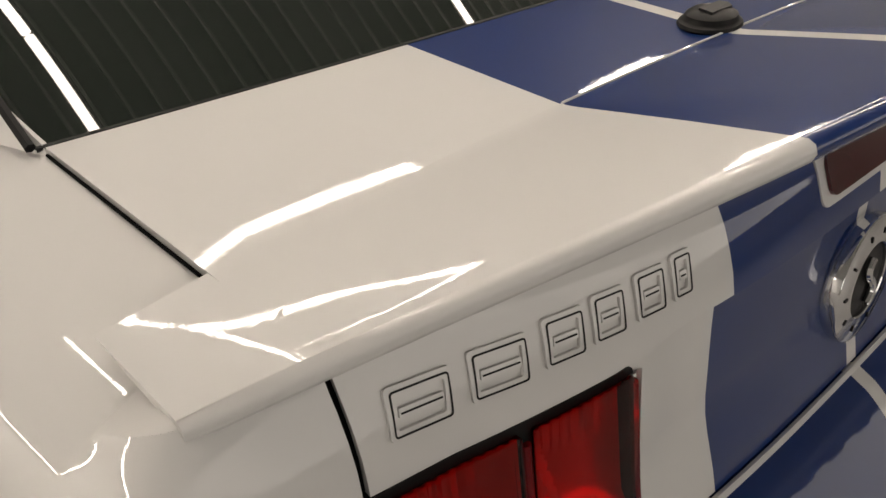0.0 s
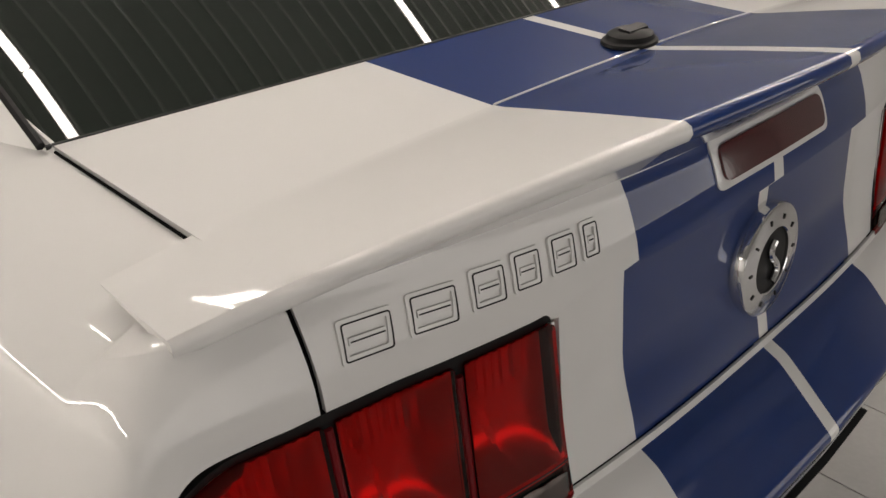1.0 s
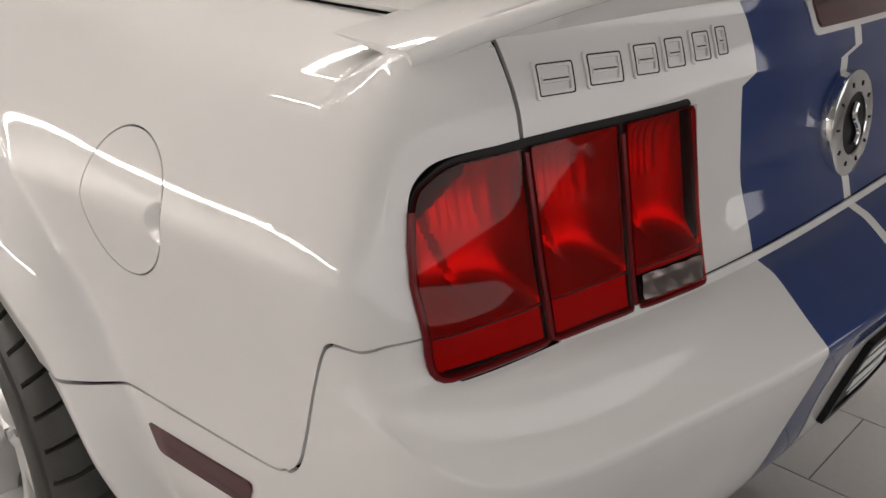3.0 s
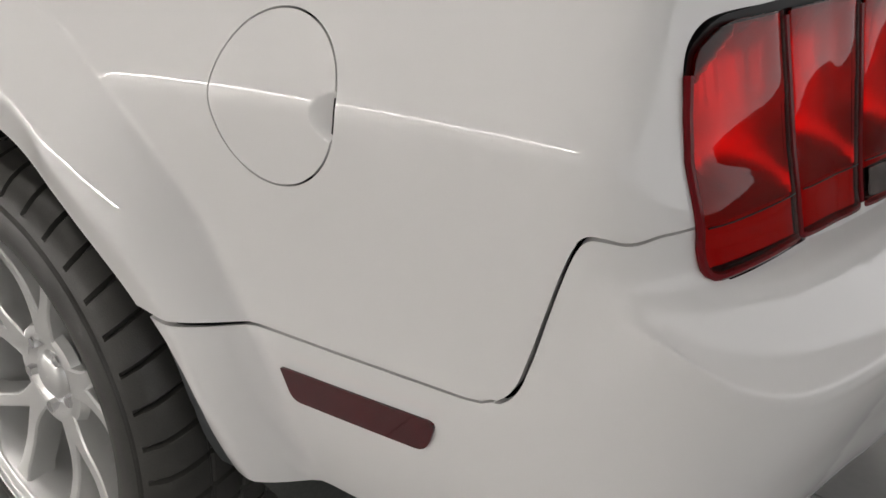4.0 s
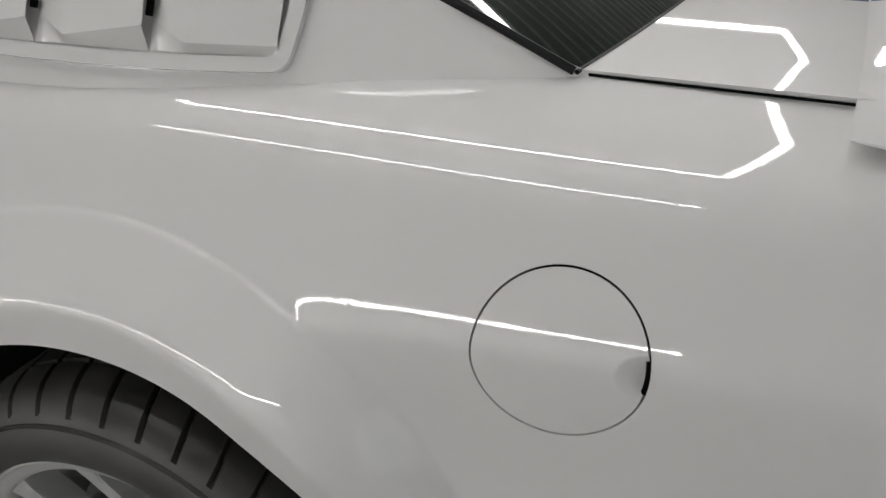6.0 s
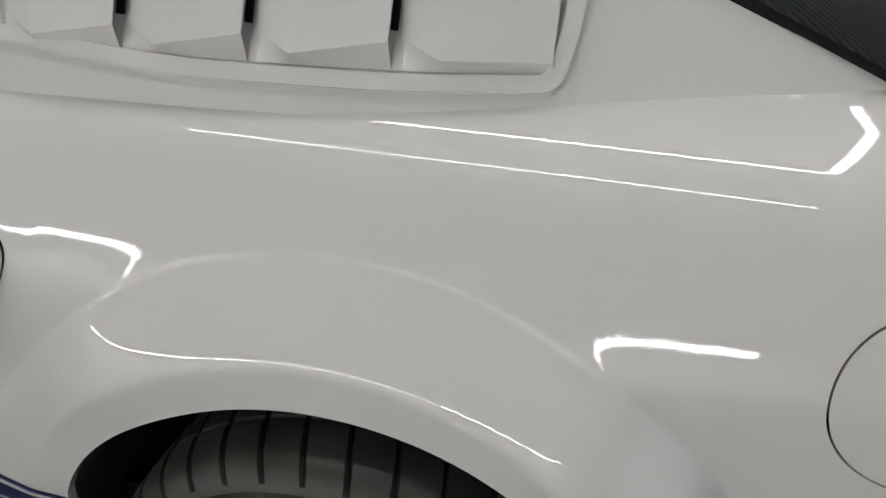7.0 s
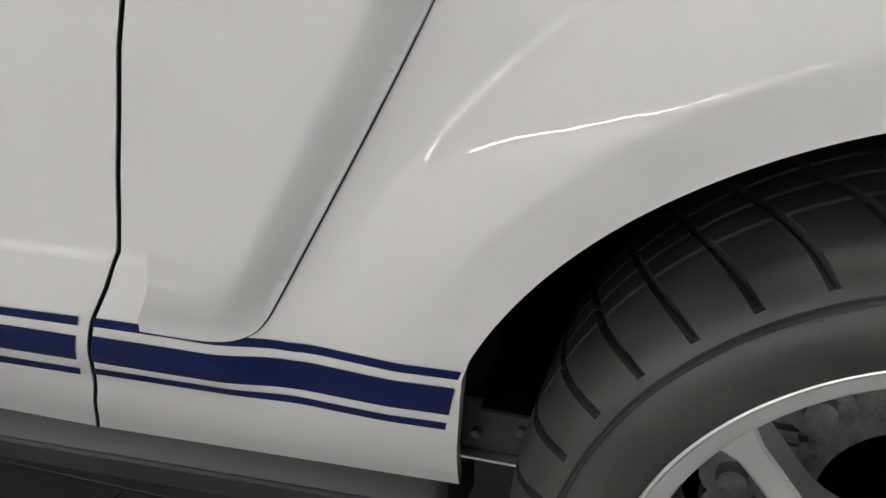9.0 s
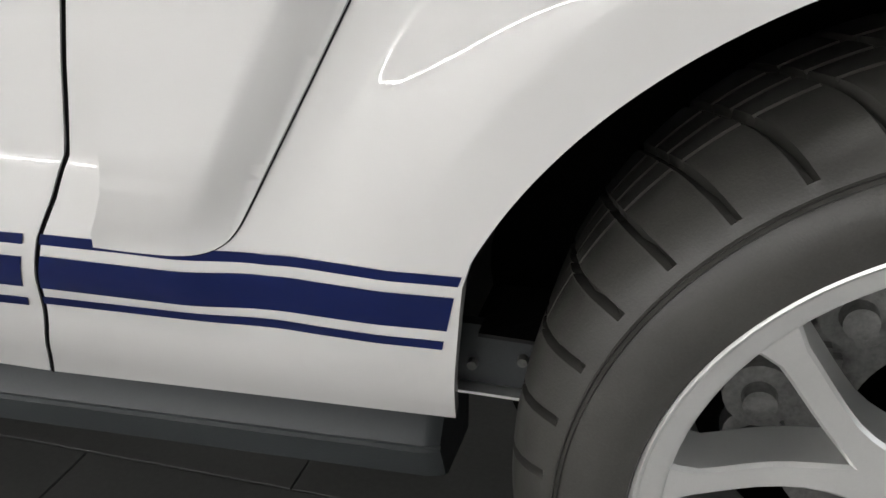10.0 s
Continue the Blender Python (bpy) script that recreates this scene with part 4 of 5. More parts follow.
def side_details(car):
    out = shifted(side, 0.0014, 1)
    # rocker stripes
    rows = (([(-0.777, 0.506), (-0.700, 0.507), (-0.629, 0.506), (-0.572, 0.505), (-0.525, 0.508), (-0.483, 0.511), (-0.440, 0.5135), (-0.4014, 0.515)], [(-0.405, 0.5055), (-0.444, 0.504), (-0.485, 0.5015), (-0.5305, 0.4985), (-0.572, 0.4955), (-0.644, 0.496), (-0.700, 0.4965), (-0.781, 0.4955)]),
            ([(-0.785, 0.483), (-0.633, 0.484), (-0.572, 0.4845), (-0.528, 0.487), (-0.456, 0.4915), (-0.409, 0.4935)], [(-0.418, 0.457), (-0.450, 0.4555), (-0.539, 0.450), (-0.580, 0.4478), (-0.657, 0.446), (-0.802, 0.4435)]),
            ([(-0.809, 0.4300), (-0.660, 0.4345), (-0.542, 0.4375), (-0.422, 0.4435)], [(-0.4244, 0.4335), (-0.544, 0.4280), (-0.663, 0.4247), (-0.814, 0.4196)]),
            ([(-1.95, 0.484), (-0.877, 0.502), (-0.795, 0.5046)], [(-0.799, 0.494), (-0.881, 0.492), (-1.95, 0.474)]),
            ([(-1.95, 0.456), (-0.886, 0.479), (-0.805, 0.480)], [(-0.822, 0.4425), (-0.905, 0.4405), (-1.95, 0.418)]),
            ([(-1.95, 0.402), (-0.913, 0.4225), (-0.829, 0.4245)], [(-0.835, 0.4134), (-0.9203, 0.410), (-1.95, 0.391)]))
    for top, low in rows:
        part("side_stripe", patch("side_stripe", top + low, 0.02, out, M_BLUE, 0.0006, edge=0.012), car, "dark blue rocker stripe")
    # side marker
    mk = rounded([(0.526, 0.562, 0.004), (0.739, 0.576, 0.012), (0.726, 0.537, 0.014), (0.543, 0.5245, 0.012)], 0.006)
    part("side_marker", patch("side_marker", mk, 0.02, shifted(side, 0.003, 1), M_REDDARK, 0.006, edge=0.006), car, "dark red side marker light")
    # near-black tube as the shade in the gap beside the filler door's finger dent
    gap = [(FUEL_C[0] + (FUEL_R - 0.0008) * math.cos(radians(a)), FUEL_C[1] + (FUEL_R - 0.0008) * math.sin(radians(a))) for a in range(-13, 10, 2)]
    bm = bmesh.new()
    tube(bm, [Vector(side(*g)) + Vector((0, 0.0052, 0)) for g in gap], 0.0046, 8)
    part("notch_gap", bm_mesh("notch_gap", bm, M_SHADOW), car)
    # filler pocket behind the door, near-black to shade the ring gap
    ring = [(FUEL_C[0] + (FUEL_R + 0.006) * math.cos(radians(10 * i)), FUEL_C[1] + (FUEL_R + 0.006) * math.sin(radians(10 * i))) for i in range(36)]
    part("filler_pocket", patch("filler_pocket", ring, 0.03, shifted(side, -0.024, 1), M_SHADOW, 0.0, edge=0.02), car)
    # scoop: rows of x, s and height over the panel
    rim = [(-0.667, 0.906), (-0.558, 0.9055), (-0.495, 0.9040), (-0.452, 0.9015), (-0.428, 0.8950), (-0.413, 0.8835), (-0.4065, 0.868), (-0.4095, 0.850), (-0.4235, 0.822),
           (-0.453, 0.768), (-0.507, 0.673), (-0.556, 0.588), (-0.580, 0.547), (-0.594, 0.525), (-0.608, 0.511), (-0.627, 0.5030), (-0.65, 0.5005), (-0.69, 0.4995), (-0.725, 0.500)]
    rows = [(a, b, 0.0015) for a, b in rounded_path(rim, 3)]
    segs = [(Vector(a), Vector(b)) for a, b in zip(rows, rows[1:])]

    def scoop(u, v):
        p = side(u, v)
        best, base = 9.0, 0.0
        q = Vector((u, v))
        for a, b in segs:
            a2, b2 = a.xy, b.xy
            t = max(0, min(1, (q - a2).dot(b2 - a2) / (b2 - a2).length_squared))
            d = (q - a2 - (b2 - a2) * t).length
            if d < best:
                best, base = d, a.z + (b.z - a.z) * t
        t = min(1.0, max(0.0, ramp(0.0, 0.032, best, 0.005)))
        t += 0.35 * t * (1 - t)
        top = 0.034 * smoothstep(0.49, 0.60, v) + 0.006
        h = base + max(0.0, top - base) * t
        return (p[0], p[1] - h - 0.0008, p[2])
    edge = [(a, b) for a, b, c in rows]
    front = [(-0.7215, 0.515), (-0.706, 0.535), (-0.690, 0.560), (-0.680, 0.597), (-0.668, 0.650), (-0.650, 0.746), (-0.632, 0.829), (-0.622, 0.868), (-0.640, 0.892), (-0.662, 0.9045)]
    part("side_scoop", patch("side_scoop", edge + front, 0.007, scoop, M_WHITE, 0.018, edge=0.005), car, "white raised side scoop ahead of the wheel")
    bm = bmesh.new()
    tube(bm, [Vector(side(a, b)) + Vector((0, -0.0006, 0)) for a, b, c in rows], 0.0013, 6)
    part("scoop_seal", bm_mesh("scoop_seal", bm, M_BLACK), car, "thin black seal round the scoop")
    # door handle with its lock, only the rear end of it in view
    def plate(d):
        def g(u, v):
            p = side(u, v)
            q = max(abs((u + 0.845) / 0.107), abs((v - 0.917) / 0.0335))
            return (p[0], p[1] - d * (1 - max(0, q - 0.6)**2 * 4), p[2])
        return g
    hd = rounded([(-0.95, 0.884), (-0.739, 0.884), (-0.739, 0.95), (-0.95, 0.95)], 0.026, 6)
    handle = part("door_handle", patch("door_handle", hd, 0.012, plate(0.016), M_WHITE, 0.016, edge=0.006), car, "white door handle bezel with key lock")
    bm = bmesh.new()
    bmesh.ops.create_cone(bm, cap_ends=True, segments=20, radius1=0.010, radius2=0.009, depth=0.006, matrix=pose(-0.768, side(-0.768, 0.917)[1] - 0.016, 0.917, 90))
    part("key_lock", bm_mesh("key_lock", bm, M_BLACK, True), handle, "dark key lock")
    # rocker ledge under the sill, rising a little to the rear
    prof = [(-0.78, 0.335), (-0.806, 0.316), (-0.829, 0.283), (-0.832, 0.278), (-0.830, 0.2735), (-0.833, 0.270), (-0.829, 0.264), (-0.812, 0.226), (-0.80, 0.219), (-0.70, 0.216), (-0.70, 0.335)]
    for sgn in (1, -1):
        bm = bmesh.new()
        rings = []
        for x, cut in ((-0.450, 0.012), (-0.458, 0.004), (-0.466, 0.0), (-0.95, 0.0), (-1.5, 0.0), (-2.2, 0.0)):
            rings.append([bm.verts.new((x, sgn * (y + cut * (1 if y < -0.75 else 0)), z + (x + 0.45) * 0.045 - cut * 0.4)) for y, z in prof])
        n = len(prof)
        for p, q in zip(rings, rings[1:]):
            for j in range(n):
                bm.faces.new((p[j], p[(j + 1) % n], q[(j + 1) % n], q[j]))
        bm.faces.new(rings[0])
        bm.faces.new(rings[-1][::-1])
        part("rocker_ledge", bm_mesh("rocker_ledge", bm, M_TRIM, True, 30), car, "dark grey plastic rocker ledge")


def wheel_well(car):
    for sgn in (-1, 1):
        well = new("wheel_well")
        well.parent = car
        tagged(well, "black wheel well liner")

        def liner(u, v):
            a = radians(-14 + 196 * u)
            r = ARCH_R + 0.006 + 0.012 * min(1, v * 6) + 0.004 * math.sin(u * 60) * min(1, v * 4)
            z = ARCH_C[1] + r * math.sin(a)
            out = abs(side(ARCH_C[0] + r * math.cos(a), max(0.3, z))[1]) - 0.016
            return (ARCH_C[0] + r * math.cos(a), sgn * (out + (0.53 - out) * v), z)
        part("liner", grid("liner", liner, 60, 10, M_LINER, flip=sgn > 0), well)
        # inner wall coloured near-black for the shade deep in the well
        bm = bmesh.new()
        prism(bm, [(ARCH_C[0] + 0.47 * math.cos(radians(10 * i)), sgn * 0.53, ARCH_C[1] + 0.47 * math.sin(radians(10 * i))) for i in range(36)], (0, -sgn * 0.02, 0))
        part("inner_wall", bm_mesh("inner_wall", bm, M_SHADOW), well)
        # inner sill plate with its folded shelf and bolts
        bm = bmesh.new()
        box(bm, (-0.455, min(sgn * 0.76, sgn * 0.775), 0.322), (-0.28, max(sgn * 0.76, sgn * 0.775), 0.388))
        part("sill_plate", bm_mesh("sill_plate", bm, M_TRIM), well, "dark sill plate")
        bm = bmesh.new()
        prism(bm, [(-0.42, sgn * 0.70, 0.392), (-0.27, sgn * 0.70, 0.396), (-0.27, sgn * 0.80, 0.386), (-0.418, sgn * 0.80, 0.389)], (0, 0, 0.004))
        part("shelf", bm_mesh("shelf", bm, M_BLACK), well)
        bm = bmesh.new()
        box(bm, (-0.46, min(sgn * 0.70, sgn * 0.79), 0.3175), (-0.28, max(sgn * 0.70, sgn * 0.79), 0.3205))
        part("flange", bm_mesh("flange", bm, M_ALLOY), well, "pale edge of the sill flange")
        for x, z in ((-0.428, 0.345), (-0.378, 0.356)):
            bm = bmesh.new()
            bmesh.ops.create_cone(bm, cap_ends=True, segments=10, radius1=0.006, radius2=0.005, depth=0.008, matrix=pose(x, sgn * 0.779, z, 90))
            part("bolt", bm_mesh("bolt", bm, M_IRON, True), well)
        # mud flap along the bumper's edge
        flap = [(0.3745, 0.592), (0.401, 0.5693), (0.424, 0.5382), (0.4475, 0.4925), (0.459, 0.4348), (0.464, 0.385), (0.40, 0.372), (0.401, 0.4268), (0.4058, 0.4725), (0.3941, 0.5264), (0.3793, 0.5615)]
        me = patch("mud_flap", flap, 0.02, shifted(side, -0.008, 1), M_TRIM, 0.06, edge=0.01)
        part("mud_flap", me if sgn < 0 else mirrored(me, "mud_flap_right"), well, "dark grey mud flap behind the wheel")


def tyre_mesh():
    """A low tyre with curved shoulder grooves and two rings of grooves round the tread."""
    prof = []
    prof += [(-0.965 + 0.012, 0.262), (-0.972, 0.268), (-0.9775, 0.280), (-0.9785, 0.295), (-0.975, 0.310), (-0.9712, 0.3165), (-0.9728, 0.3175), (-0.9710, 0.3185), (-0.9695, 0.3198), (-0.9708, 0.3208), (-0.9680, 0.3220), (-0.964, 0.330), (-0.955, 0.343), (-0.945, 0.353), (-0.930, 0.3615), (-0.912, 0.3665), (-0.899, 0.3685)]
    groove = lambda y: [(y, 0.3690), (y + 0.0030, 0.3655), (y + 0.0050, 0.3655), (y + 0.0080, 0.3692)]
    prof += groove(-0.893) + [(-0.870, 0.3700), (-0.850, 0.3704)] + groove(-0.843) + [(-0.82, 0.3706), (-0.80, 0.3706)] + groove(-0.793)
    prof += [(-0.76, 0.3700), (-0.735, 0.3690), (-0.715, 0.366), (-0.70, 0.357), (-0.685, 0.335), (-0.68, 0.30), (-0.69, 0.262)]
    pitches, cols = 41, 12
    n = pitches * cols
    verts, faces = [], []
    k = len(prof)
    for i in range(n):
        c = i % cols
        for j, (y, r) in enumerate(prof):
            a = 2 * math.pi * i / n
            sweep = 0.0
            if y > -0.968:
                sweep = 0.55 * (2 * math.pi / pitches) * ((-0.95 - y) / -0.10)
            deep = 0.0
            if 0.3285 < r and y < -0.70 and -0.9655 < y:
                if c == 0:
                    deep = 0.0085 * smoothstep(0.333, 0.345, r)
            r = r if r < 0.33 else 0.33 + (r - 0.33) * 0.87
            rr = r - deep * (1.0 if y < -0.895 else 0.8)
            yy = y + deep * (0.9 if y < -0.93 else 0)
            a += sweep
            verts.append((rr * math.cos(a), yy, rr * math.sin(a)))
    for i in range(n):
        for j in range(k - 1):
            a, b = i * k + j, ((i + 1) % n) * k + j
            faces.append((a, a + 1, b + 1, b))
    me = mesh("tyre", verts, faces, M_RUBBER)
    me.set_sharp_from_angle(angle=radians(38))
    return me


def ring_mesh(name, prof, material, n=96, angle=40):
    verts, faces = [], []
    k = len(prof)
    for i in range(n):
        a = 2 * math.pi * i / n
        verts += [(r * math.cos(a), y, r * math.sin(a)) for y, r in prof]
    for i in range(n):
        for j in range(k - 1):
            a, b = i * k + j, ((i + 1) % n) * k + j
            faces.append((a, a + 1, b + 1, b))
    me = mesh(name, verts, faces, material)
    me.set_sharp_from_angle(angle=radians(angle))
    return me


def spoke_mesh():
    """One pair of spokes that parts from the hub like a V, thick, with a dished inner end."""
    bm = bmesh.new()
    for sgn in (1, -1):
        rows = []
        for i in range(13):
            t = i / 12
            r = 0.060 + (0.250 - 0.060) * t
            ang = radians(sgn * (3.0 + 15.2 * smoothstep(0.0, 1.0, t)**0.9))
            half = 0.022 - 0.0095 * smoothstep(0.0, 0.45, t) + 0.010 * smoothstep(0.78, 1.0, t)**2
            face = -0.915 - 0.018 * t - 0.014 * smoothstep(0.5, 1.0, t)
            back = face + 0.045
            c = Vector((r * math.cos(ang), 0, r * math.sin(ang)))
            d = Vector((-math.sin(ang), 0, math.cos(ang)))
            rows.append([bm.verts.new((c + d * half * 1.25 + Vector((0, back, 0)))), bm.verts.new((c + d * half + Vector((0, face + 0.003, 0)))), bm.verts.new((c + d * (half - 0.003) + Vector((0, face, 0)))),
                         bm.verts.new((c - d * (half - 0.003) + Vector((0, face, 0)))), bm.verts.new((c - d * half + Vector((0, face + 0.003, 0)))), bm.verts.new((c - d * half * 1.25 + Vector((0, back, 0))))])
        for a, b in zip(rows, rows[1:]):
            for j in range(6):
                bm.faces.new((a[j], a[(j + 1) % 6], b[(j + 1) % 6], b[j]))
        bm.faces.new(rows[0])
        bm.faces.new(rows[-1][::-1])
    return bm_mesh("split_spoke", bm, M_ALLOY, True, 30)


def wheels(car):
    tyre = tyre_mesh()
    lip = [(-0.962, 0.2665), (-0.9655, 0.2655), (-0.9665, 0.263), (-0.9645, 0.2605), (-0.9585, 0.2588), (-0.9545, 0.2455), (-0.9530, 0.2425), (-0.9490, 0.2405), (-0.925, 0.2375), (-0.88, 0.232), (-0.80, 0.222), (-0.70, 0.222), (-0.70, 0.262)]
    rim = ring_mesh("rim", lip, M_ALLOY)
    spoke = spoke_mesh()
    hubm = ring_mesh("hub", [(-0.900, 0.088), (-0.913, 0.082), (-0.916, 0.072), (-0.9155, 0.062), (-0.905, 0.050), (-0.905, 0.040), (-0.914, 0.036), (-0.918, 0.028), (-0.919, 0.001)], M_ALLOY, 60)
    disc = ring_mesh("brake_disc", [(-0.74, 0.08), (-0.775, 0.085), (-0.778, 0.10), (-0.778, 0.150), (-0.776, 0.153), (-0.750, 0.153), (-0.748, 0.15), (-0.748, 0.08)], M_IRON, 60)
    bm = bmesh.new()
    bmesh.ops.create_cone(bm, cap_ends=True, segments=6, radius1=0.012, radius2=0.010, depth=0.02, matrix=pose(0.057, -0.910, 0, 90))
    nut = bm_mesh("lug_nut", bm, M_CHROME, True)
    lumps = []
    for cx, cz, r, dep in ((-0.166, 0.036, 0.034, 0.07), (-0.164, -0.012, 0.030, 0.05), (-0.100, 0.118, 0.034, 0.05)):
        bm = bmesh.new()
        bmesh.ops.create_cone(bm, cap_ends=True, segments=20, radius1=r, radius2=r * 0.86, depth=dep, matrix=pose(cx, -0.80, cz, 90))
        bmesh.ops.bevel(bm, geom=[e for e in bm.edges if len(e.link_faces) == 2 and e.calc_face_angle(0) > 0.8], offset=0.015, segments=4, affect="EDGES")
        lumps.append(bm_mesh("piston_housing", bm, M_IRON, True))
    bm = bmesh.new()
    box(bm, (-0.185, -0.80, -0.05), (-0.10, -0.74, 0.075))
    bmesh.ops.bevel(bm, geom=bm.edges[:], offset=0.010, segments=3, affect="EDGES")
    caliper = bm_mesh("caliper", bm, M_IRON, True)
    for x, sgn in ((0, 1), (0, -1), (-2.72, 1), (-2.72, -1)):
        w = new("wheel")
        w.parent = car
        w.matrix_basis = pose(x, 0.07 * sgn if x < -1 else 0, HUB[1], 0, 0, 0 if sgn > 0 else 180)
        tagged(w, "silver split-spoke alloy wheel with a black low tyre")
        part("tyre", tyre, w, "black low-profile tyre with curved grooves")
        part("rim", rim, w, "machined alloy rim")
        part("hub", hubm, w)
        part("brake_disc", disc, w, "grey brake disc")
        part("caliper", caliper, w, "grey cast brake caliper")
        for lump in lumps:
            part("piston_housing", lump, w)
        for i in range(5):
            p = part("split_spoke", spoke, w)
            p.matrix_basis = pose(0, 0, 0, 0, -(12 + 72 * i), 0)
            p = part("lug_nut", nut, w)
            p.matrix_basis = pose(0, 0, 0, 0, -(48 + 72 * i), 0)


GREEN = [(-1.9, 0.775), (-0.9, 0.822), (-0.25, 0.808), (0.0, 0.786), (0.17, 0.757), (0.3, 0.729), (0.486, 0.688), (0.6, 0.64)]


def cabin_side(x, z):
    return (x, -(lerp_table(GREEN, x) - 0.43 * (z - 1.07)), z)


def cabin(car):
    # sail panel between the louvre and the rear window
    edge = [(0.490, 1.085), (0.386, 1.122), (0.306, 1.156), (0.10, 1.245), (-0.10, 1.323), (-0.28, 1.380)]
    outline = [(-0.75, 1.025), (0.20, 1.035), (0.40, 1.056), (0.50, 1.076)] + edge + [(-0.75, 1.385)]
    me = patch("sail_panel", outline, 0.02, lambda x, z: cabin_side(x, z), M_WHITE, 0.01, edge=0.015)
    part("sail_panel", me, car, "white roof pillar beside the rear window")
    part("sail_panel", mirrored(me, "sail_panel_right"), car)

    def glass(u, v):
        y0 = 0.686 * u
        a = Vector((window_base(y0) + 0.004, y0, deck(0.57, y0)[2] - 0.002))
        top = Vector((-0.28 + 0.02 * (1 - u * u), 0.676 * u, 1.362 + 0.045 * (1 - u * u)))
        p = a.lerp(top, v)
        p += Vector((0.35, 0, 0.9)) * 0.030 * math.sin(math.pi * v) * (1 - 0.4 * u * u)
        return p
    part("rear_window", grid("rear_window", glass, 40, 30, M_GLASS, u0=-1.0, u1=1.0), car, "dark tinted rear window")
    bm = bmesh.new()
    tube(bm, [Vector(glass(-0.80 + 1.6 * i / 24, 0.30 + 0.10 * (1 - (-0.80 + 1.6 * i / 24)**2))) + Vector((0, 0, 0.0002)) for i in range(25)], 0.0010, 5)
    part("heater_wire", bm_mesh("heater_wire", bm, M_TRIM), car, "thin grey wire in the rear window")
    for sgn in (-1, 1):
        bm = bmesh.new()
        tube(bm, [Vector(glass(sgn, i / 24)) + Vector((0, sgn * 0.004, 0.003)) for i in range(25)], 0.0055, 6)
        part("window_seal", bm_mesh("side_seal", bm, M_BLACK), car, "black rubber window seal")
    bm = bmesh.new()
    tube(bm, [Vector(glass(-1 + 2 * i / 30, 0.0)) + Vector((0.002, 0, 0.001)) for i in range(31)], 0.003, 6)
    part("window_seal", bm_mesh("window_seal", bm, M_BLACK), car, "black rubber window seal")

    def roof(u, v):
        y = u * (0.676 + 0.015 * math.sin(math.pi * v))
        x = -0.28 - 1.15 * v + 0.02 * (1 - u * u)
        return (x, y, 1.362 + 0.035 * (1 - u * u) + 0.02 * math.sin(math.pi * v))
    part("roof", grid("roof", roof, 24, 16, M_STRIPED, u0=-1.0, u1=1.0), car, "white roof with two blue stripes")

    def screen(u, v):
        a = Vector((-1.43 + 0.02 * (1 - u * u), 0.676 * u, 1.362 + 0.035 * (1 - u * u)))
        b = Vector((-2.02 - 0.12 * (1 - u * u), 0.72 * u, 1.02 + 0.03 * (1 - u * u)))
        return a.lerp(b, v)
    part("windscreen", grid("windscreen", screen, 20, 12, M_GLASS, u0=-1.0, u1=1.0), car, "dark tinted windscreen")

    def sideglass(sgn):
        def g(u, v):
            x0, x1 = -0.72 - 1.25 * u, -0.75 - 0.70 * u
            a = Vector((x0, sgn * 0.765, 1.062))
            b = Vector((x1, sgn * 0.676, 1.375))
            return a.lerp(b, v)
        return g
    for sgn in (-1, 1):
        part("door_window", grid("door_window", sideglass(sgn), 12, 8, M_GLASS, flip=sgn > 0), car, "dark tinted door window")

    # bonnet and nose close the car towards its front
    def bonnet(u, v):
        x = -2.0 - 1.42 * v
        w = plan(x) - 0.14
        return (x, u * w, 1.04 + 0.02 * (1 - u * u) - 0.20 * v**2.2)
    part("bonnet", grid("bonnet", bonnet, 24, 20, M_STRIPED, u0=-1.0, u1=1.0), car, "white bonnet with two blue stripes")

    def fmap(x, s):
        p = side(x, s)
        return (p[0], p[1], p[2] - 0.20 * (max(0, -2.0 - x) / 1.42)**2.2 * smoothstep(0.8, 1.1, s))
    fl = [(-1.955, 1.16), (-1.955, 0.30), (-2.285, 0.30)] + arc((-2.72, 0.325), 0.4355, -3, 183, 40) + [(-3.40, 0.36), (-3.40, 1.16)]
    me = patch("front_wing", fl, 0.05, fmap, M_WHITE, 0.012, edge=0.02)
    part("front_wing", me, car, "white front wing")
    part("front_wing", mirrored(me, "front_wing_right"), car)

    def nose(u, v):
        z = 0.24 + 0.62 * v
        w = 0.70
        return (-3.40 - 0.16 * (1 - u * u) * math.sin(math.pi * (0.25 + 0.6 * v)), u * w, z)
    part("nose", grid("nose", nose, 20, 12, M_WHITE, u0=-1.0, u1=1.0), car, "plain white front bumper")
    # added dark hull inside, its colour standing for shade, so that gaps are black
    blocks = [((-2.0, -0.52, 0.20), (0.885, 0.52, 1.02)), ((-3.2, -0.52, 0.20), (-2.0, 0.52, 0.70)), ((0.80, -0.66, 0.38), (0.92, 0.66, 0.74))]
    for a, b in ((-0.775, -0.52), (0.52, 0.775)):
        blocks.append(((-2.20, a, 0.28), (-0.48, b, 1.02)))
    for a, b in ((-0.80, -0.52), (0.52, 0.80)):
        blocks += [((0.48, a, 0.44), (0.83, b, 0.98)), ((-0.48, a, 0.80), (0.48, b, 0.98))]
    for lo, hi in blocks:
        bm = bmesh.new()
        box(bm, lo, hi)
        part("hull", bm_mesh("hull", bm, M_SHADOW), car, "near-black filler block that shades the gaps")


def louvre_side(x, z):
    y = cabin_side(x, z - 0.013)[1]
    return (x, y, z - 0.013)


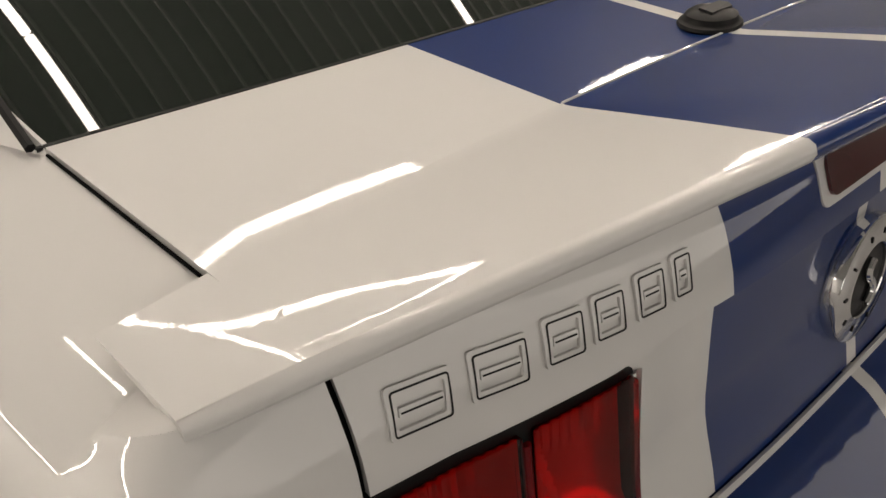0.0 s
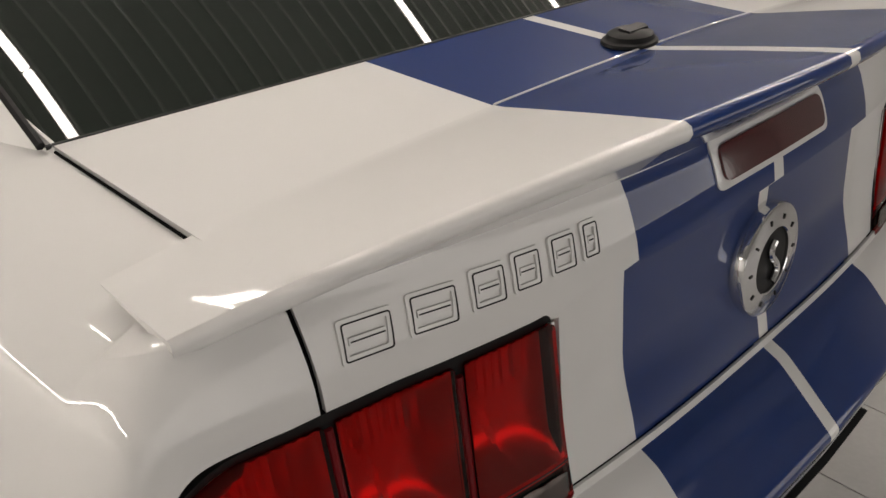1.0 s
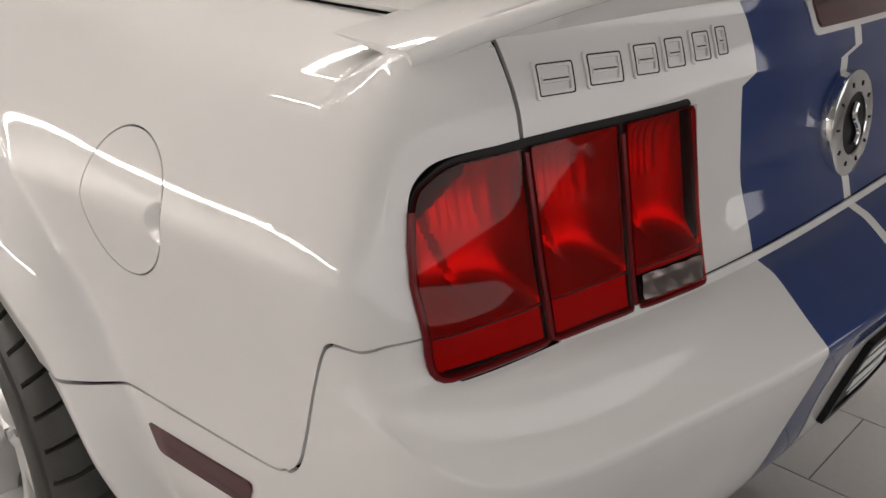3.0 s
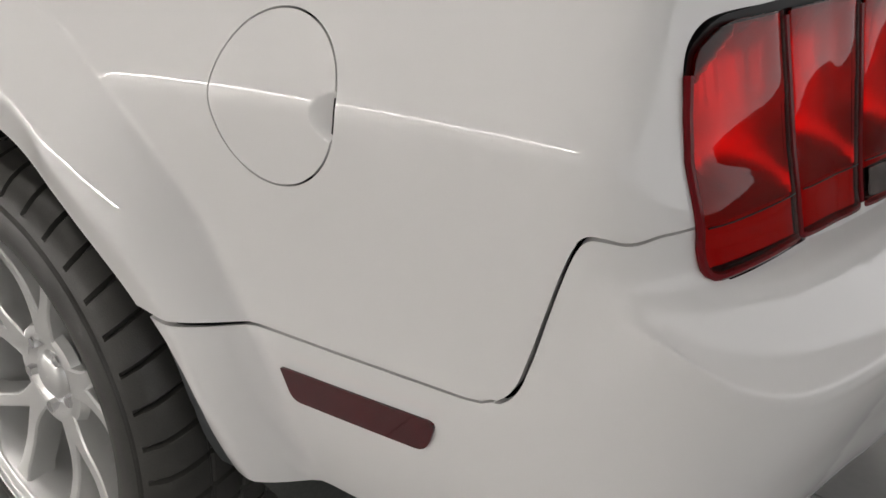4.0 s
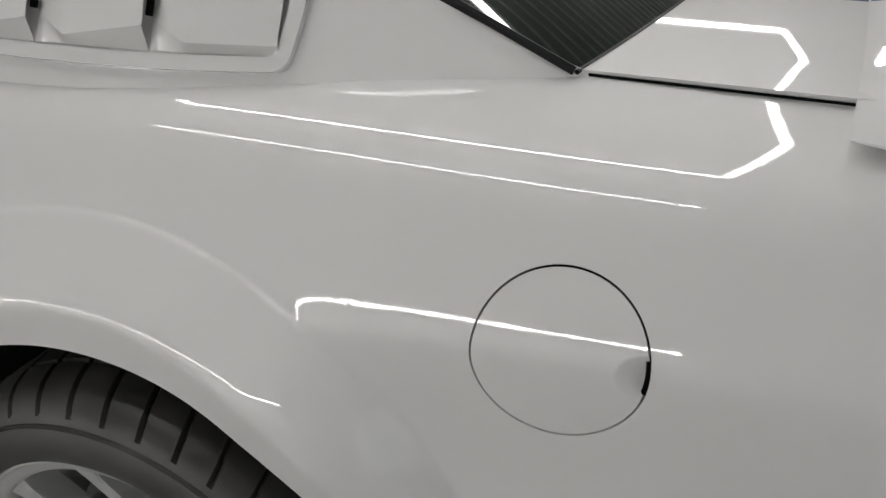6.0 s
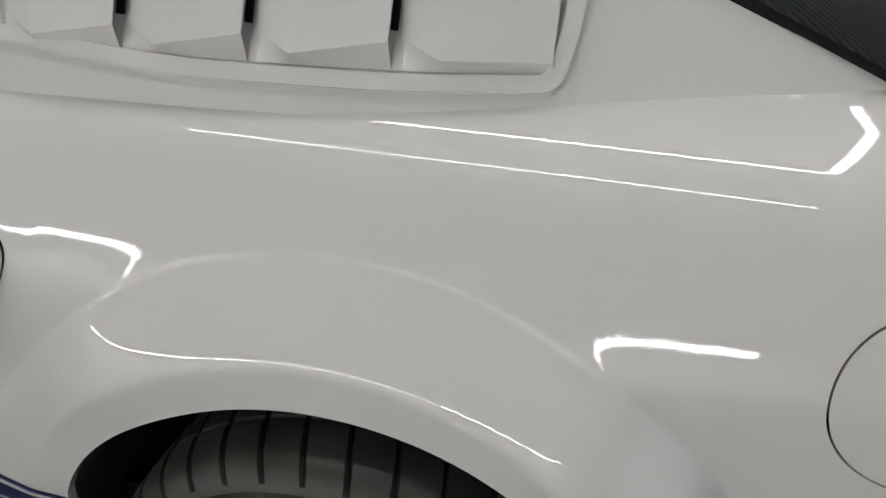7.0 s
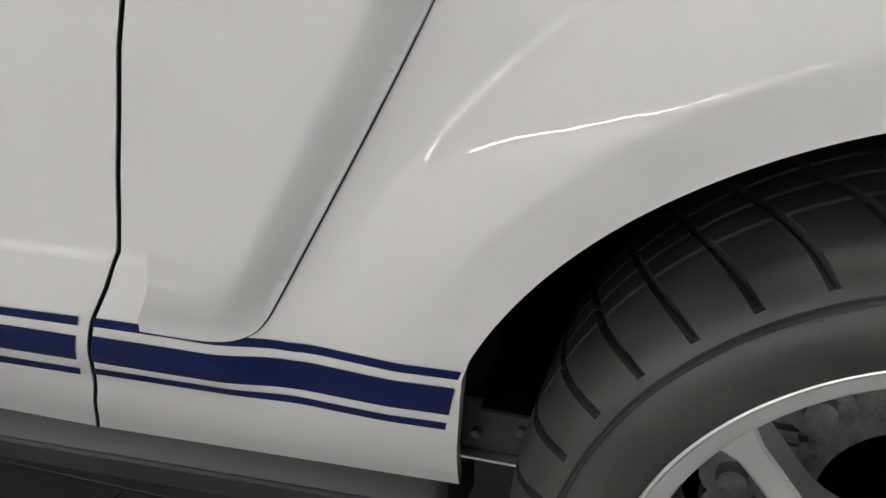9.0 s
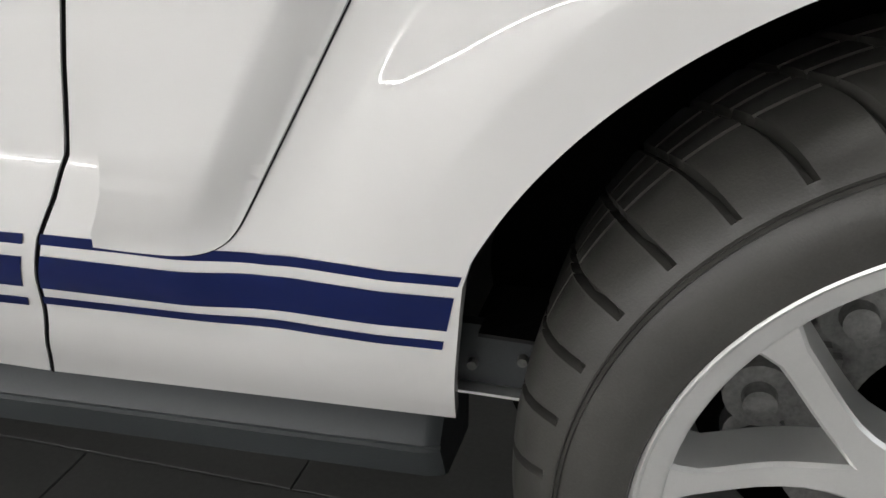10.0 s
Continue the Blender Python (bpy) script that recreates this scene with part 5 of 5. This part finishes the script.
def louvre(car):
    lv = new("window_louvre")
    lv.parent = car
    tagged(lv, "white slatted louvre over the quarter window")

    def at(d):
        return shifted(louvre_side, d, 1)
    outer = rounded([(-0.47, 1.100, 0.02), (-0.25, 1.078, 0.2), (0.0, 1.076, 0.1), (0.181, 1.081, 0.022), (0.196, 1.16, 0.03), (0.18, 1.235, 0.05), (-0.12, 1.335, 0.05), (-0.47, 1.345, 0.04)], 0.02, 6)
    inner = rounded([(-0.445, 1.114, 0.01), (-0.25, 1.095, 0.1), (0.0, 1.092, 0.1), (0.166, 1.096, 0.012), (0.178, 1.16, 0.03), (0.163, 1.222, 0.04), (-0.12, 1.317, 0.04), (-0.445, 1.328, 0.03)], 0.02, 6)

    def rim(x, z):
        p = louvre_side(x, z)
        return (p[0], p[1] - 0.013, p[2])
    part("louvre_frame", patch("louvre_frame", outer, 0.012, rim, M_WHITE, 0.014, [inner], 0.008), lv, "white rounded louvre frame")
    part("louvre_back", patch("louvre_back", inner, 0.03, at(-0.004), M_WHITE, 0.0, edge=0.02), lv)
    slots = [-0.438, -0.287, -0.140, 0.012, 0.170]
    top = lambda x: 1.320 if x < -0.13 else 1.314 - (x + 0.13) * 0.335

    for k in range(4):
        x0, x1 = slots[k], slots[k + 1]
        last = k == 3

        def vane(u, v):
            x = x0 + (x1 - x0) * u
            kink = 0.33
            zb = 1.1125 - 0.0185 * min(1, u / kink) + (0.016 * max(0, (u - kink) / (1 - kink)) if not last else 0.001 * u)
            z = zb + (top(x) - zb) * v
            d = -0.004 + 0.020 * min(1, u / kink)**0.8 + (0.004 * max(0, u - kink) if not last else -0.006 * max(0, u - kink))
            p = louvre_side(x, z)
            return (x, p[1] - d, z)
        me = grid("vane", vane, 18, 8, M_WHITE)
        me.set_sharp_from_angle(angle=radians(25))
        part("vane", me, lv, "white slanting vane")
        # foot of the vane down to the frame

        def foot(u, v):
            a, b = Vector(vane(u, 0.0)), Vector(louvre_side(x0 + (x1 - x0) * u, 1.0925))
            b.y -= 0.004
            return a.lerp(b, v)
        part("vane_foot", grid("vane_foot", foot, 18, 3, M_WHITE, flip=True), lv)
        if k:
            # solid near-black bar drawn in for the shade between two vanes
            bm = bmesh.new()
            pts = []
            for q in range(9):
                z = 1.118 + (top(x0) - 1.122) * q / 8
                pts.append(Vector((x0 + 0.0015, louvre_side(x0, z)[1] - 0.008, z)))
            tube(bm, pts, 0.0045, 6)
            part("slot", bm_mesh("slot", bm, M_SHADOW), lv, "near-black bar as shade in the slot between the vanes")


def tail_details(car):
    # high brake light
    out = shifted(rear, 0.002, 0)
    def rr(y, z0, h, w):
        return rounded([(-w, z0 - h), (w, z0 - h), (w, z0 + h), (-w, z0 + h)], 0.014, 6)
    part("brake_light_frame", patch("brake_light_frame", rr(0, 1.0545, 0.0285, 0.1475), 0.012, out, M_WHITE, 0.004, edge=0.008), car, "white surround of the high brake light")
    part("high_brake_light", patch("high_brake_light", rr(0, 1.0550, 0.0195, 0.1345), 0.012, shifted(rear, 0.006, 0), M_REDDARK, 0.006, edge=0.006), car, "dark red high brake light")
    # thin light line at the lid's edge and over the bumper
    part("lid_edge", patch("lid_edge", [(-0.302, 1.0795), (0.302, 1.0795), (0.302, 1.0825), (-0.302, 1.0825)], 0.02, shifted(rear, 0.0015, 0), M_WHITE, 0.002, edge=0.01), car)
    part("bumper_lip", patch("bumper_lip", [(-0.66, 0.7635), (0.66, 0.7635), (0.66, 0.7755), (-0.66, 0.7755)], 0.02, shifted(rear, 0.006, 0), M_WHITE, 0.004, edge=0.01), car, "thin white lip over the bumper")
    # round badge
    badge = new("badge")
    badge.parent = car
    tagged(badge, "round chrome badge with a dark centre")
    c = Vector(rear(0, 0.884))
    tilt = pose(c.x, 0.002, 0.884, 0, -82, 0)
    def turned(name, prof, material, n=64):
        me = ring_mesh(name, [(h, r) for r, h in prof], material, n)
        co = [Vector((v.co.x, v.co.z, v.co.y)) for v in me.vertices]
        for v, p in zip(me.vertices, co):
            v.co = p
        return me
    ob = part("ring", turned("ring", [(0.079, 0.0), (0.079, 0.016), (0.0775, 0.0185), (0.074, 0.0195), (0.056, 0.0205), (0.047, 0.0215), (0.0455, 0.020), (0.0455, 0.014)], M_CHROME), badge, "brushed chrome ring")
    ob.matrix_basis = pose(c.x, 0.002, 0.884, 0, 84, 0)
    ob = part("centre", turned("centre", [(0.046, 0.016), (0.030, 0.0175), (0.0005, 0.018)], M_BLACK), badge, "black centre disc")
    ob.matrix_basis = pose(c.x, 0.002, 0.884, 0, 84, 0)
    bm = bmesh.new()
    pts = []
    for i in range(21):
        t = i / 20
        pts.append((0.030 - 0.060 * t, 0.011 * math.sin(t * 6.0), 0.022))
    tube(bm, pts, 0.0048, 8)
    ob = part("emblem_shape", bm_mesh("emblem_shape", bm, M_CHROME, True), badge, "chrome wavy shape")
    ob.matrix_basis = pose(c.x, 0.002, 0.884, 0, 84, 0)
    for a in (20, 55, 90, 125, 160, 195, 235, 270, 305, 340):
        bm = bmesh.new()
        box(bm, (-0.0035, -0.0015, 0), (0.0035, 0.0015, 0.0016))
        ob = part("mark", bm_mesh("mark", bm, M_BLACK), badge)
        ob.matrix_basis = pose(c.x, 0.002, 0.884, 0, 84, 0) @ pose(0.060 * math.cos(radians(a)), 0.060 * math.sin(radians(a)), 0.0200, 0, 0, a)
    # row of six outlined raised marks
    for k, (p0, p1) in enumerate(((70, 305), (318, 548), (560, 748), (738, 908), (912, 1080), (1072, 1205))):
        y0, y1 = -0.643 + (p0 - 100) / 1057 * 0.279 + 0.003, -0.643 + (p1 - 100) / 1057 * 0.279 - 0.002
        z0 = 1.010 + (y0 + 0.643) * 0.057
        z1 = z0 + 0.036
        mk = new("raised_mark")
        mk.parent = car
        tagged(mk, "raised white mark with a dark outline")
        sl = 0.005

        def loop(d, r):
            """The mark's slanted outline, d inside its edge."""
            return rounded([(y0 + d, z0 + d, r), (y1 - sl - d, z0 + d, r), (y1 - d, z1 - d, r), (y0 + sl + d, z1 - d, r)], r)
        part("face", patch("face", loop(0.0, 0.004), 0.008, shifted(tail_skin, 0.0034, 0), M_WHITE, 0.0036, [loop(0.0072, 0.002)], 0.006), mk, "raised white band")
        part("outline", patch("outline", loop(0.0029, 0.003), 0.006, shifted(tail_skin, 0.0040, 0), M_BLACK, 0.0008, [loop(0.0042, 0.002)], 0.005), mk, "thin dark line along the band")
        zm = (z0 + z1) / 2
        bar = rounded([(y0 + 0.0105, zm - 0.0032, 0.001), (y1 - 0.0115, zm - 0.0032, 0.001), (y1 - 0.0105, zm + 0.0032, 0.001), (y0 + 0.0115, zm + 0.0032, 0.001)], 0.001)
        part("bar", patch("bar", bar, 0.006, shifted(tail_skin, 0.0034, 0), M_WHITE, 0.0036, edge=0.004), mk)
        line = [(y0 + 0.012, zm - 0.0006), (y1 - 0.0125, zm - 0.0006), (y1 - 0.0125, zm + 0.0006), (y0 + 0.012, zm + 0.0006)]
        part("bar_line", patch("bar_line", line, 0.006, shifted(tail_skin, 0.0040, 0), M_BLACK, 0.0008, edge=0.004), mk)
    # plate pocket and plate
    def face(d):
        def g(y, z):
            return (bump_x(y, z) + d, y, z)
        return g
    pk = rounded([(-0.235, 0.638, 0.02), (0.235, 0.638, 0.02), (0.225, 0.56, 0.05), (0.18, 0.43, 0.03), (-0.18, 0.43, 0.03), (-0.225, 0.56, 0.05)], 0.02, 6)
    part("plate_pocket", patch("plate_pocket", pk, 0.02, face(0.0012), M_WHITE, 0.001, edge=0.01), car, "white number plate pocket")
    plate = new("number_plate")
    plate.parent = car
    tagged(plate, "black dealer plate with white bars")
    pl = rounded([(-0.155, 0.475), (0.155, 0.475), (0.155, 0.628), (-0.155, 0.628)], 0.012, 4)
    part("plate", patch("plate", pl, 0.03, face(0.008), M_BLACK, 0.006, edge=0.015), plate)
    ho = rounded([(-0.140, 0.489), (0.140, 0.489), (0.140, 0.614), (-0.140, 0.614)], 0.01, 4)
    part("plate_frame", patch("plate_frame", pl, 0.02, face(0.012), M_BLACK, 0.006, [ho], 0.01), plate, "black plate frame")
    for z0, z1, y0, y1 in ((0.592, 0.611, -0.125, 0.105), (0.558, 0.580, -0.130, 0.100), (0.518, 0.540, -0.105, 0.080), (0.499, 0.508, -0.08, 0.06)):
        bar = [(y0, z0), (y1, z0), (y1, z1), (y0, z1)]
        part("text_bar", patch("text_bar", bar, 0.03, face(0.0095), M_PLATE, 0.001, edge=0.02), plate, "white bar")
    # antenna foot on the lid
    ant = new("antenna_base")
    ant.parent = car
    tagged(ant, "low black oval antenna base")
    z = deck(0.758, 0.003)[2]
    prof = [(0.0, 0.046), (0.004, 0.048), (0.008, 0.046), (0.010, 0.042), (0.0115, 0.0405), (0.018, 0.038), (0.023, 0.030), (0.0265, 0.016), (0.0275, 0.0005)]
    verts, faces = [], []
    for i in range(40):
        a = 2 * math.pi * i / 40
        verts += [(r * 0.72 * math.cos(a), r * math.sin(a), h * 0.8) for h, r in prof]
    k = len(prof)
    for i in range(40):
        for j in range(k - 1):
            a, b = i * k + j, ((i + 1) % 40) * k + j
            faces.append((a, b, b + 1, a + 1))
    me = mesh("cap", verts, faces, M_BLACK)
    me.set_sharp_from_angle(angle=radians(35))
    ob = part("cap", me, ant)
    ob.matrix_basis = pose(0.757, 0.003, z - 0.001)
    bm = bmesh.new()
    prism(bm, [(0.012, -0.022, 0.0190), (0.012, 0.022, 0.0190), (0.004, 0.026, 0.0205), (-0.006, 0.022, 0.0205), (-0.006, -0.022, 0.0205)], (0, 0, 0.003))
    ob = part("grip", bm_mesh("grip", bm, M_BLACK), ant)
    ob.matrix_basis = pose(0.757, 0.003, z - 0.001)


def floor_tiles(fl):
    """Tiles in staggered rows; those near the view are pieces of their own."""
    w, d, g = 0.670, 0.335, 0.003
    bm = bmesh.new()
    box(bm, (g / 2, g / 2, -0.006), (w - g / 2, d - g / 2, 0))
    bmesh.ops.bevel(bm, geom=[e for e in bm.edges if all(v.co.z > -0.001 for v in e.verts)], offset=0.001, segments=1, affect="EDGES")
    tile = bm_mesh("tile", bm, M_TILE)
    # copy of the tile with the car's shade put into its colour
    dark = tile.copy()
    dark.materials[0] = M_SHADED_TILE
    verts, faces = [], []
    for j in range(-28, 22):
        y = 1.08 + j * d
        for i in range(-27, 11):
            x = 0.94 + i * w + (0.5 * w if j % 2 else 0.0)
            xa, xb, ya, yb = max(x, -16.0), min(x + w, 5.6), max(y, -8.0), min(y + d, 8.0)
            if xb - xa < 0.02 or yb - ya < 0.02:
                continue
            # tiles beneath the car take the darkened copy in place of cast shade
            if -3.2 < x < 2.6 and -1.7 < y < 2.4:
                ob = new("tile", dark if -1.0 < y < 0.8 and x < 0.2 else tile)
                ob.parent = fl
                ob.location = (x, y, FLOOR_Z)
            else:
                k = len(verts)
                for dz in (-0.006, 0.0):
                    verts += [(xa + g / 2, ya + g / 2, FLOOR_Z + dz), (xb - g / 2, ya + g / 2, FLOOR_Z + dz), (xb - g / 2, yb - g / 2, FLOOR_Z + dz), (xa + g / 2, yb - g / 2, FLOOR_Z + dz)]
                faces += [(k + 4, k + 5, k + 6, k + 7), (k, k + 1, k + 5, k + 4), (k + 1, k + 2, k + 6, k + 5), (k + 2, k + 3, k + 7, k + 6), (k + 3, k, k + 4, k + 7)]
    ob = part("far_tiles", mesh("far_tiles", verts, faces, M_TILE, smooth=False), fl)
    tagged(ob, kind="stuff")


fl = build_room()
build_tubes()
car = build_car()
cabin(car)
spoiler(car)
tail_lamp(car)
louvre(car)
side_details(car)
wheel_well(car)
wheels(car)
tail_details(car)
floor_tiles(fl)
